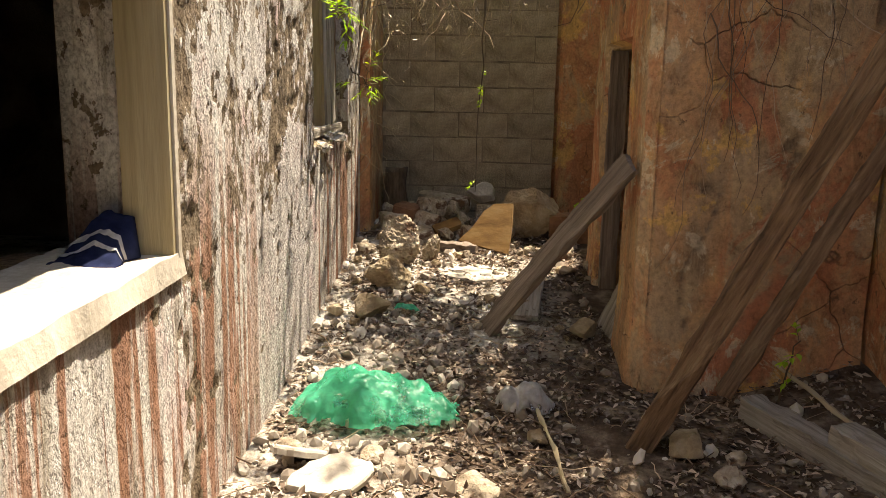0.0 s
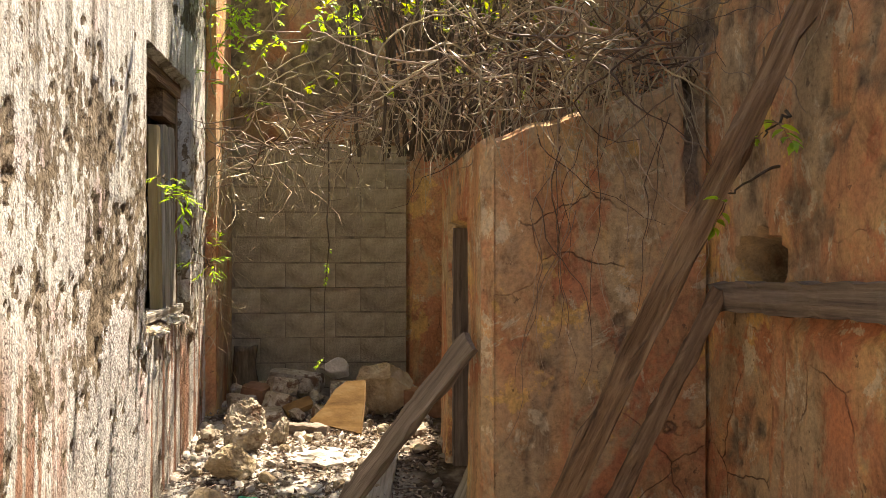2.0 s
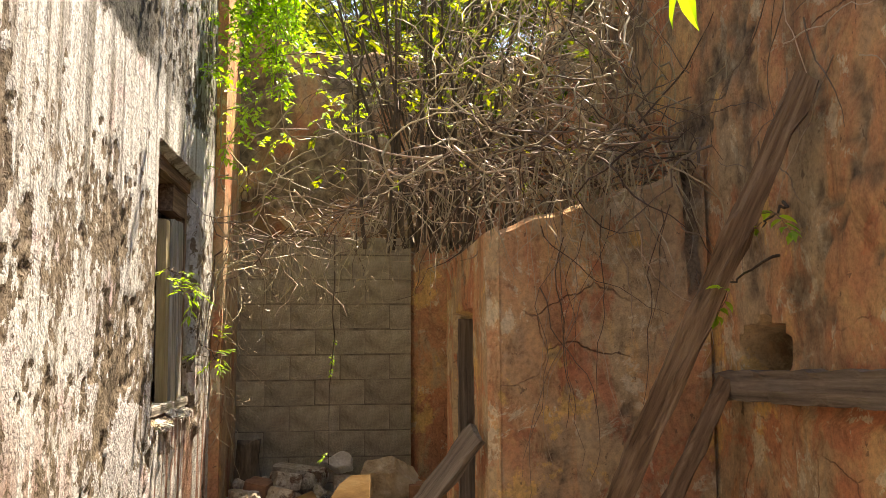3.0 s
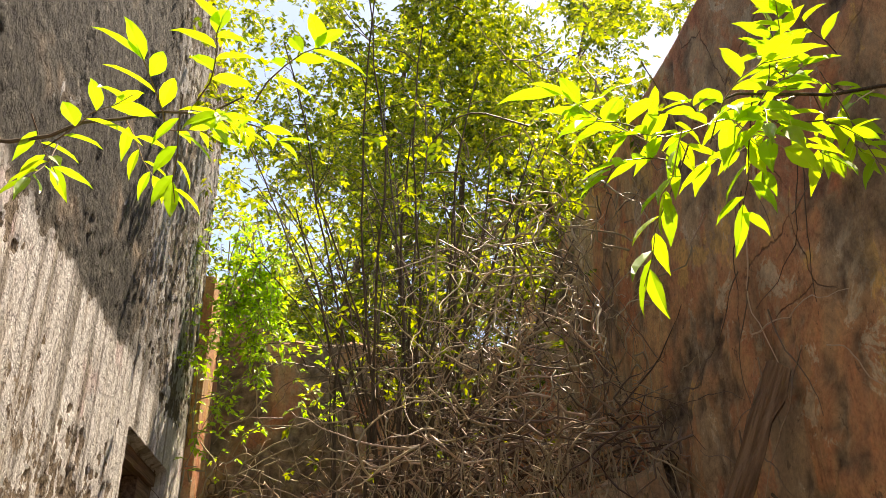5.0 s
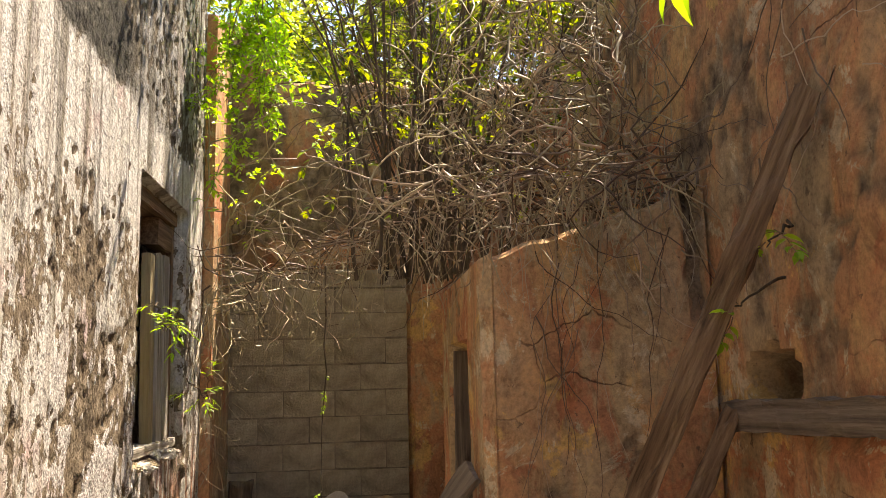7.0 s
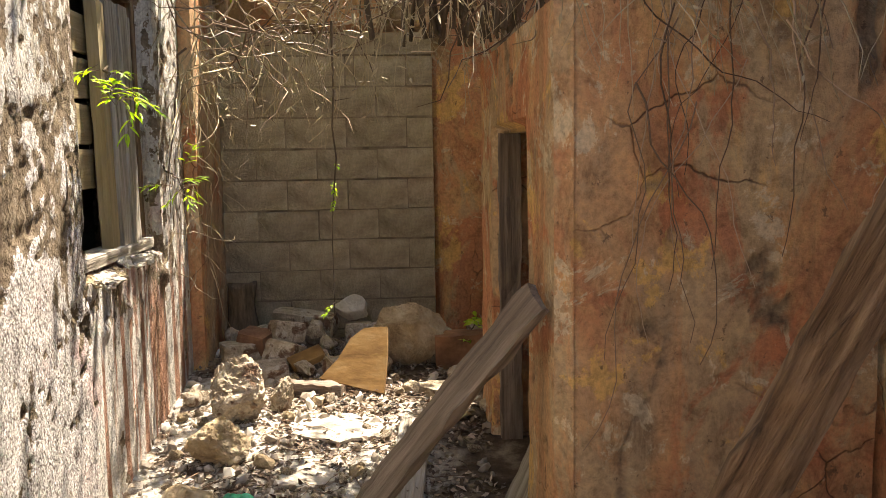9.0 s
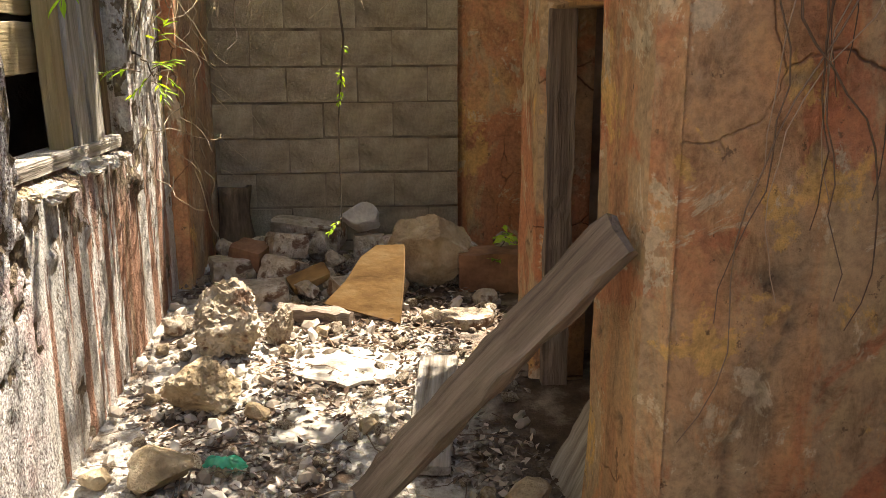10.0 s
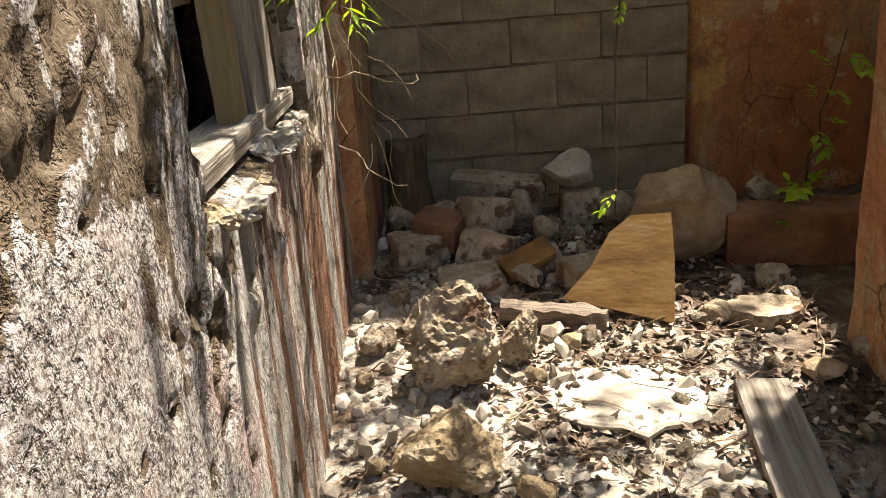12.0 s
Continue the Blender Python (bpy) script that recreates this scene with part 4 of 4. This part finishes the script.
# plastic bags
def crumpled(name, x, y, sx, sy, h, mat, label, seed, power=1.0):
    bm = bmesh.new()
    n = 44
    rows = []
    for j in range(n + 1):
        row = []
        for i in range(n + 1):
            a, b = 2 * i / n - 1, 2 * j / n - 1
            out = 1 + 0.22 * n3(math.atan2(b, a) * 1.3, seed, 0)
            px, py = a * sx * out, b * sy * out
            r = math.hypot(a, b)
            q = Vector((px * 7, py * 7, seed))
            z = h * max(0, 1 - r ** 1.6) ** power * (0.75 + 0.6 * noise.noise(q * 0.6)) + 0.05 * abs(noise.noise(q * 1.6)) + 0.02 * abs(noise.noise(q * 3.6)) + 0.006
            row.append(bm.verts.new((px + 0.01 * noise.noise(q * 2), py + 0.01 * noise.noise(q * 2.3), max(0.0, z * ss(1.45, 0.95, r)))))
        rows.append(row)
    for j in range(n):
        for i in range(n):
            if math.hypot(2 * (i + 0.5) / n - 1, 2 * (j + 0.5) / n - 1) < 1.02 + 0.1 * n3(i * 0.35, j * 0.35, seed):
                bm.faces.new((rows[j][i], rows[j][i + 1], rows[j + 1][i + 1], rows[j + 1][i]))
    bmesh.ops.delete(bm, geom=[v for v in bm.verts if not v.link_faces], context="VERTS")
    bmesh.ops.solidify(bm, geom=bm.faces[:], thickness=0.002)
    return thing(name, bm, mat, label, "bag", smooth=True, at=pose(x, y, ground_z(x, y) + 0.012))


crumpled("green_plastic_bag", -0.34, 3.36, 0.36, 0.20, 0.20, M_GREENBAG, "crumpled translucent green plastic bag on the ground", 4, 0.8)
crumpled("green_plastic_bag", -0.30, 4.52, 0.07, 0.04, 0.03, M_GREENBAG, "small scrap of green plastic film in the litter", 6)
crumpled("white_plastic_bag", 0.32, 3.44, 0.13, 0.10, 0.13, M_WHITEBAG, "crumpled white plastic bag on the leaf litter", 9, 0.7)


def stump():
    bm = bmesh.new()
    n, k = 18, 14
    rings = []
    for j in range(k + 1):
        t = j / k
        rings.append([bm.verts.new(((0.09 + 0.05 * (1 - t) ** 3) * (1 + 0.25 * n3(math.cos(a) * 2, math.sin(a) * 2, t * 2)) * math.cos(a),
                                    (0.08 + 0.05 * (1 - t) ** 3) * (1 + 0.25 * n3(math.cos(a) * 2, math.sin(a) * 2, t * 2)) * math.sin(a),
                                    0.48 * t + (0.05 * n3(a, 0, 3) if j == k else 0))) for a in (2 * math.pi * i / n for i in range(n))])
    for a, b in zip(rings, rings[1:]):
        for i in range(n):
            bm.faces.new((a[i], a[(i + 1) % n], b[(i + 1) % n], b[i]))
    bm.faces.new(rings[-1])
    thing("tree_stump", bm, M_BARK, "dark rotten tree stump in the corner by the blocks", "stump", smooth=True, at=pose(-0.58, 6.55, 0.30))


stump()


# dead vines over the closet roof and across the corridor
def vines():
    v, f = [], []
    dry_v, dry_f = [], []

    def ledge(t):
        x = -0.75 + 2.5 * t
        return Vector((x, 6.00 - 2.10 * ss(0.15, 0.75, t), 2.13 + 0.12 * math.sin(3 * t) + 0.20 * t))
    for i in range(260):
        t = rnd.betavariate(1.7, 1.1)
        p = ledge(t) + Vector((rnd.gauss(0, 0.07), rnd.gauss(0, 0.24), abs(rnd.gauss(0, 0.10)) - 0.04))
        if p.x < -0.72:
            p.x = -0.70
        d = Vector((rnd.choice((-1, 1)) * rnd.uniform(0.4, 1.2), rnd.gauss(0, 0.5), rnd.gauss(0.1, 0.45)))
        pts = wander(p, d, rnd.uniform(0.25, 0.95), 9, 0.34, 0.05)
        tube(v, f, [Vector((max(-0.74, min(1.82, q.x)), q.y, q.z)) for q in pts], rnd.uniform(0.003, 0.0085), 0.0016, 4)
    # upright bunch above the roof
    for i in range(110):
        p = Vector((rnd.gauss(0.75, 0.5), rnd.gauss(5.05, 0.4), 2.15 + 1.2 * rnd.random() ** 1.4))
        d = Vector((rnd.gauss(0, 0.8), rnd.gauss(0, 0.5), rnd.gauss(0.35, 0.7)))
        pts = wander(p, d, rnd.uniform(0.25, 0.8), 7, 0.3, 0.03)
        tube(v, f, [Vector((max(-0.74, min(1.82, q.x)), q.y, q.z)) for q in pts], rnd.uniform(0.0024, 0.006), 0.0014, 4)
    for i in range(330):
        p = Vector((rnd.uniform(0.9, 1.8), rnd.gauss(4.6, 0.8), rnd.uniform(2.4, 4.2)))
        pts = wander(p, rvec(), rnd.uniform(0.25, 0.9), 9, 0.3, 0.04)
        tube(v, f, [Vector((max(-0.74, min(1.82, q.x)), max(3.1, q.y), q.z)) for q in pts], rnd.uniform(0.0025, 0.0065), 0.0012, 4)
    # stouter pale branches through the tangle
    for i in range(115):
        t = rnd.random()
        p = ledge(t) + Vector((rnd.gauss(0, 0.2), rnd.gauss(-0.15, 0.3), rnd.uniform(-0.15, 0.8)))
        pts = wander(p, (rnd.gauss(0, 1), rnd.gauss(-0.2, 0.5), rnd.gauss(-0.1, 0.5)), rnd.uniform(0.35, 1.1), 11, 0.34, 0.06)
        tube(dry_v, dry_f, [Vector((max(-0.70, min(1.80, q.x)), max(3.3, q.y), q.z)) for q in pts], rnd.uniform(0.003, 0.007), 0.002, 5)
    # pale branches that reach over the cross wall and along the ochre wall
    for i in range(120):
        p = Vector((rnd.uniform(0.7, 1.75), rnd.uniform(3.5, 4.9), rnd.uniform(2.35, 3.7)))
        pts = wander(p, (rnd.gauss(0.2, 1), rnd.gauss(-0.3, 0.5), rnd.gauss(0, 0.4)), rnd.uniform(0.25, 0.95), 11, 0.36, 0.05)
        tube(dry_v, dry_f, [Vector((max(0.4, min(1.82, q.x)), max(3.25, q.y), q.z)) for q in pts], rnd.uniform(0.003, 0.0075), 0.0016, 5)
    # dark stems that cling to the closet wall
    for i in range(26):
        p = Vector((rnd.uniform(CX + 0.08, RX - 0.1), CY - 0.03, rnd.uniform(1.7, 2.3)))
        pts = wander(p, (rnd.gauss(0, 0.4), 0, -1), rnd.uniform(0.3, 1.2), 14, 0.22, 0.12)
        tube(v, f, [Vector((max(CX + 0.02, q.x), CY - 0.022, q.z)) for q in pts], rnd.uniform(0.002, 0.004), 0.0012, 4)
    for i in range(22):
        p = Vector((RX - 0.03, rnd.uniform(2.0, 3.6), rnd.uniform(1.9, 3.4)))
        pts = wander(p, (0, rnd.gauss(0, 0.8), rnd.gauss(-0.6, 0.6)), rnd.uniform(0.3, 0.9), 12, 0.25, 0.05)
        tube(v, f, [Vector((RX - 0.03, q.y, q.z)) for q in pts], rnd.uniform(0.002, 0.004), 0.0012, 4)
    # hanging strands in the passage and over the wall faces
    for i in range(190):
        t = rnd.random()
        p = ledge(t) + Vector((0, rnd.gauss(-0.05, 0.25), 0))
        if p.x > CX - 0.02:
            p.y = CY - 0.03 - rnd.random() * 0.05
        L = rnd.uniform(0.2, 0.75)
        pts = wander(p, (rnd.gauss(0, 0.35), rnd.gauss(0, 0.1), -1), L, 9, 0.16, 0.08)
        tube(dry_v, dry_f, [Vector((q.x, min(q.y, CY - 0.015) if q.x > CX - 0.03 and p.x > CX else q.y, q.z)) for q in pts], rnd.uniform(0.002, 0.004), 0.001, 4)
        if rnd.random() < 0.5:
            for k in range(3):
                q = pts[rnd.randrange(3, 9)]
                leaf(dry_v, dry_f, q, rvec() - Vector((0, 0, 0.8)), rvec(), rnd.uniform(0.03, 0.06), 0.012)
    # straw on the wall by the second window and on the corner behind it
    for i in range(45):
        p = Vector((rnd.uniform(-0.76, -0.60), rnd.uniform(5.4, 6.5), rnd.uniform(0.9, 2.2)))
        pts = wander(p, (rnd.gauss(0.3, 0.5), rnd.gauss(-0.3, 0.5), rnd.gauss(-0.6, 0.4)), rnd.uniform(0.15, 0.6), 8, 0.25, 0.05)
        tube(dry_v, dry_f, [Vector((max(q.x, -0.77 if q.y < 6.05 else -0.71), q.y, q.z)) for q in pts], 0.0026, 0.001, 4)
    ob = mesh_from("dead_vine_tangle", v, f, M_TWIG)
    tagged(ob, "dense brown tangle of dead vines over the closet roof", "vines", kind="stuff")
    ob = mesh_from("hanging_vines", dry_v, dry_f, M_STRAW)
    tagged(ob, "pale dry vine strands hanging down the walls", "vines", kind="stuff")


rnd.seed(20)
vines()


# shrub that grows from the roof of the closet: stems and a leafy crown
def shrub():
    root = empty("tree", "leafy green tree growing on the ruined closet roof", "tree", (0.80, 5.10, 2.10))
    tips = []
    for i in range(46):
        v, f = [], []
        p = Vector((rnd.gauss(-0.02, 0.20), rnd.uniform(-0.28, 0.34), 0))
        d = Vector((rnd.gauss(0, 0.16), rnd.gauss(0.02, 0.15), 1))
        pts = wander(p, d, rnd.uniform(1.8, 3.3), 12, 0.07)
        r = rnd.uniform(0.005, 0.017)
        tube(v, f, pts, r, 0.004, 6)
        for k in range(4, 12):
            for _ in range(rnd.choice((1, 2))):
                e = wander(pts[k], rvec() + Vector((0, 0, 0.25)), rnd.uniform(0.25, 0.7), 6, 0.2)
                tube(v, f, e, 0.0035, 0.0012, 4)
                tips.append(e)
        ob = mesh_from("trunk" if r > 0.015 else "stem", v, f, M_BARK)
        ob.parent = root
    v, f, tv, tf = [], [], [], []
    for e in tips:
        for q in e[2:]:
            if rnd.random() < 0.085:
                spray(v, f, tv, tf, q, rvec() + Vector((0, 0, -0.1)), rnd.choice((5, 7)), rnd.uniform(0.045, 0.07), 0.1, 0.6)
    # boughs that come over from behind the walls
    def cloud(n, cx, cy, cz, sx, sy, sz, size):
        for i in range(n):
            q = Vector((rnd.gauss(cx, sx), rnd.gauss(cy, sy), rnd.gauss(cz, sz))) - Vector(root.location)
            if n3(q.x * 1.6, q.y * 1.6, q.z * 1.6) < 0.0:
                continue
            spray(v, f, tv, tf, q, rvec() + Vector((0, 0, -0.3)), rnd.choice((5, 7, 9)), rnd.uniform(0.8, 1.2) * size, 0.12, 0.6)
    cloud(260, -0.45, 7.5, 5.2, 0.40, 0.2, 0.5, 0.058)
    cloud(150, -0.60, 4.9, 5.1, 0.12, 0.6, 0.35, 0.052)
    cloud(2300, 0.4, 9.7, 7.4, 1.7, 0.3, 0.9, 0.080)
    cloud(2300, 1.0, 10.4, 9.6, 1.9, 0.3, 0.9, 0.085)
    cloud(300, 1.70, 5.9, 4.3, 0.10, 0.5, 0.6, 0.055)
    cloud(200, 1.72, 4.4, 4.6, 0.10, 0.6, 0.30, 0.055)
    ob = mesh_from("crown", v, f, M_LEAF, False)
    ob.parent = root
    tagged(ob, "sunlit yellow-green compound leaves", kind="stuff")
    ob = mesh_from("twig", tv, tf, M_TWIG)
    ob.parent = root
    tagged(ob, kind="stuff")


# creeper that climbs the corner behind the second window
def climber():
    root = empty("climbing_vine", "bright green climbing vine hanging in the wall corner", "vine", (-0.42, 5.80, 4.4))
    v, f, tv, tf = [], [], [], []
    for i in range(26):
        sv, sf = [], []
        p = Vector((rnd.gauss(0, 0.13), rnd.gauss(0, 0.15), rnd.uniform(-0.5, 0.3)))
        pts = wander(p, (rnd.gauss(0, 0.12), rnd.gauss(-0.05, 0.12), -1), rnd.uniform(0.5, 1.75), 14, 0.16, 0.10)
        pts = [Vector((max(-0.33, q.x), q.y, q.z)) for q in pts]
        tube(sv, sf, pts, 0.005, 0.0015, 5)
        mesh_from("stem", sv, sf, M_TWIG).parent = root
        for q in pts[1:]:
            for _ in range(rnd.choice((1, 2, 2))):
                spray(v, f, tv, tf, q + rvec() * 0.05, rvec() + Vector((0.2, -0.3, -0.3)), rnd.choice((3, 5, 5, 7)), rnd.uniform(0.038, 0.058), 0.12, 0.6)
    for nm, vv, ff, mt in (("foliage", v, f, M_YOUNG), ("stalk", tv, tf, M_TWIG)):
        ob = mesh_from(nm, vv, ff, mt, nm == "stalk")
        ob.parent = root
        tagged(ob, kind="stuff")


def far_tree(x, y, z, h, n, size, r):
    """A tree beyond the walls: trunk, limbs, crown of clumps."""
    root = empty("tree", "tall green tree standing behind the ruined wall", "tree", (x, y, z), "trees behind the wall")
    v, f = [], []
    pts = wander((0, 0, 0), (0, 0, 1), h * 0.8, 8, 0.06)
    tube(v, f, pts, 0.12, 0.03, 8)
    mesh_from("trunk", v, f, M_BARK).parent = root
    lv, lf, tv, tf = [], [], [], []
    for i in range(40):
        k = rnd.randrange(2, 9)
        v, f = [], []
        e = wander(pts[k], rvec() + Vector((0, 0, 0.3)), r * rnd.uniform(0.6, 1.15), 8, 0.16)
        tube(v, f, e, 0.022, 0.005, 5)
        mesh_from("limb", v, f, M_BARK).parent = root
        for q in e[2:]:
            for _ in range(n):
                c = q + rvec() * rnd.uniform(0.02, 0.6)
                spray(lv, lf, tv, tf, c, rvec() + Vector((0, 0, -0.3)), rnd.choice((5, 7, 9)), size * rnd.uniform(0.8, 1.2), 0.1, 0.58)
    ob = mesh_from("crown", lv, lf, M_LEAF, False)
    ob.parent = root
    tagged(ob, "sunlit yellow-green leaves", kind="stuff")
    ob = mesh_from("twig", tv, tf, M_TWIG)
    ob.parent = root
    tagged(ob, kind="stuff")


far_tree(-0.8, 13.2, 0.2, 16.5, 15, 0.125, 3.0)
far_tree(1.6, 14.0, 0.2, 17.5, 15, 0.125, 3.2)
far_tree(-3.8, 13.0, 0.2, 13.5, 10, 0.125, 3.0)
far_tree(4.6, 14.0, 0.2, 17.0, 10, 0.125, 3.0)
far_tree(3.0, 15.2, 0.2, 19.5, 12, 0.135, 3.0)
rnd.seed(21)
shrub()
rnd.seed(22)
climber()


def bough(name, a, b, n, size, label, width=0.34, spread=0.12):
    """A near leafy branch from a to b."""
    root = empty(name, label, "branch", a)
    a0, b0 = Vector((0, 0, 0)), Vector(b) - Vector(a)
    v, f, tv, tf = [], [], [], []
    pts = [a0.lerp(b0, i / 9) + rvec() * 0.015 for i in range(10)]
    bv, bf = [], []
    tube(bv, bf, pts, 0.007, 0.002, 5)
    for i in range(n):
        q = a0.lerp(b0, rnd.uniform(0.4, 1.0)) + rvec() * spread * rnd.random()
        spray(v, f, tv, tf, q, (b0.normalized() * 0.5 + rvec()), rnd.choice((5, 7)), size * rnd.uniform(0.75, 1.25), 0.08, width, fine_leaf)
    for nm, vv, ff, mt in (("stem", bv, bf, M_BARK), ("foliage", v, f, M_YOUNG), ("stalk", tv, tf, M_TWIG)):
        ob = mesh_from(nm, vv, ff, mt, nm != "foliage")
        ob.parent = root
        if nm != "stem":
            tagged(ob, kind="stuff")


rnd.seed(31)
bough("leafy_branch", (1.88, 1.75, 3.00), (0.84, 1.30, 2.50), 34, 0.092, "bright young leaves on a branch over the ochre wall", 0.34, 0.17)
bough("leafy_branch", (-0.82, 1.85, 2.62), (0.03, 1.42, 2.53), 13, 0.088, "bright young leaves on a branch beside the peeling wall", 0.34, 0.09)
bough("leafy_branch", (-0.80, 4.75, 1.95), (-0.66, 4.45, 1.76), 13, 0.06, "pale green sprig growing by the broken window", 0.24, 0.09)
bough("leafy_branch", (-0.80, 5.6, 1.55), (-0.62, 5.3, 1.42), 8, 0.06, "pale dry sprig below the broken window", 0.2, 0.08)
bough("leafy_branch", (1.88, 3.0, 2.05), (1.62, 2.72, 1.92), 3, 0.05, "small green sprig on the leaning timber", 0.5, 0.05)
bough("leafy_branch", (1.88, 3.05, 1.85), (1.52, 2.85, 1.70), 3, 0.045, "small green sprig on the leaning timber", 0.5, 0.05)
bough("leafy_branch", (1.40, 3.45, 0.06), (1.45, 3.38, 0.42), 3, 0.045, "small weed growing beside the wall", 0.5, 0.05)
bough("weed", (1.00, 6.35, 0.40), (1.06, 6.15, 1.15), 6, 0.05, "dark thin weed with green leaves beside the back wall", 0.55, 0.12)
bough("weed", (0.78, 6.20, 0.36), (0.86, 6.05, 0.62), 7, 0.05, "low green weed growing among the rubble", 0.6, 0.10)
bough("leafy_branch", (0.10, 5.30, 2.2), (0.06, 5.35, 0.75), 5, 0.024, "thin green creeper hanging in the passage", 0.5, 0.02)


# loose ground cover
def litter():
    v, f = [], []
    for i in range(21000):
        x = rnd.uniform(-0.78, 1.82)
        y = rnd.uniform(1.6, 6.7)
        if x > CX - 0.02 and y > CY - 0.02:
            continue
        if n3(x * 2.2, y * 2.2, 50) < -0.28 + 0.3 * (x < -0.3):
            continue
        p = Vector((x, y, ground_z(x, y) + rnd.uniform(0.003, 0.02)))
        d = Vector((rnd.gauss(0, 1), rnd.gauss(0, 1), rnd.gauss(0, 0.3)))
        leaf(v, f, p, d, Vector((rnd.gauss(0, 0.5), rnd.gauss(0, 0.5), 1)), rnd.uniform(0.02, 0.055), rnd.uniform(0.012, 0.028))
    tagged(mesh_from("leaf_litter", v, f, M_LITTER, False), "dry brown fallen leaves covering the soil", "leaves", kind="stuff")
    bm = bmesh.new()
    bmesh.ops.create_icosphere(bm, subdivisions=1, radius=1)
    bv = [w.co.copy() for w in bm.verts]
    bf = [tuple(w.index for w in q.verts) for q in bm.faces]
    bm.free()
    v, f = [], []
    for i in range(3700):
        y = rnd.uniform(1.8, 6.75)
        x = rnd.uniform(-0.78, 1.8) if rnd.random() < 0.3 else rnd.gauss(-0.35, 0.35)
        if x < -0.79 or x > 1.8 or (x > CX - 0.02 and y > CY - 0.02):
            continue
        s = rnd.uniform(0.006, 0.016) if rnd.random() < 0.85 else rnd.uniform(0.018, 0.04)
        c = Vector((x, y, ground_z(x, y) + s * 0.35))
        rot = Euler((rnd.random() * 6, rnd.random() * 6, rnd.random() * 6)).to_matrix()
        k = len(v)
        sc = Vector((s * rnd.uniform(0.8, 1.5), s, s * rnd.uniform(0.4, 0.8)))
        v += [c + rot @ Vector([a * b * rnd.uniform(0.8, 1.15) for a, b in zip(w, sc)]) for w in bv]
        f += [tuple(k + q for q in t) for t in bf]
    tagged(mesh_from("gravel", v, f, M_GRAVEL, False), "pale limestone chips scattered over the soil", "gravel", kind="stuff")
    v, f = [], []
    for i in range(420):
        x, y = rnd.uniform(-0.75, 1.75), rnd.uniform(2.0, 6.6)
        if x > CX - 0.1 and y > CY - 0.1:
            continue
        p = Vector((x, y, ground_z(x, y) + 0.015))
        pts = [Vector((q.x, q.y, ground_z(q.x, q.y) + 0.012 + 0.03 * rnd.random())) for q in wander(p, (rnd.gauss(0, 1), rnd.gauss(0, 1), 0), rnd.uniform(0.08, 0.4), 5, 0.12)]
        tube(v, f, pts, rnd.uniform(0.0015, 0.004), 0.001, 4)
    tagged(mesh_from("dry_twigs", v, f, M_TWIG), "thin dry twigs lying in the leaf litter", "twigs", kind="stuff")


rnd.seed(23)
litter()
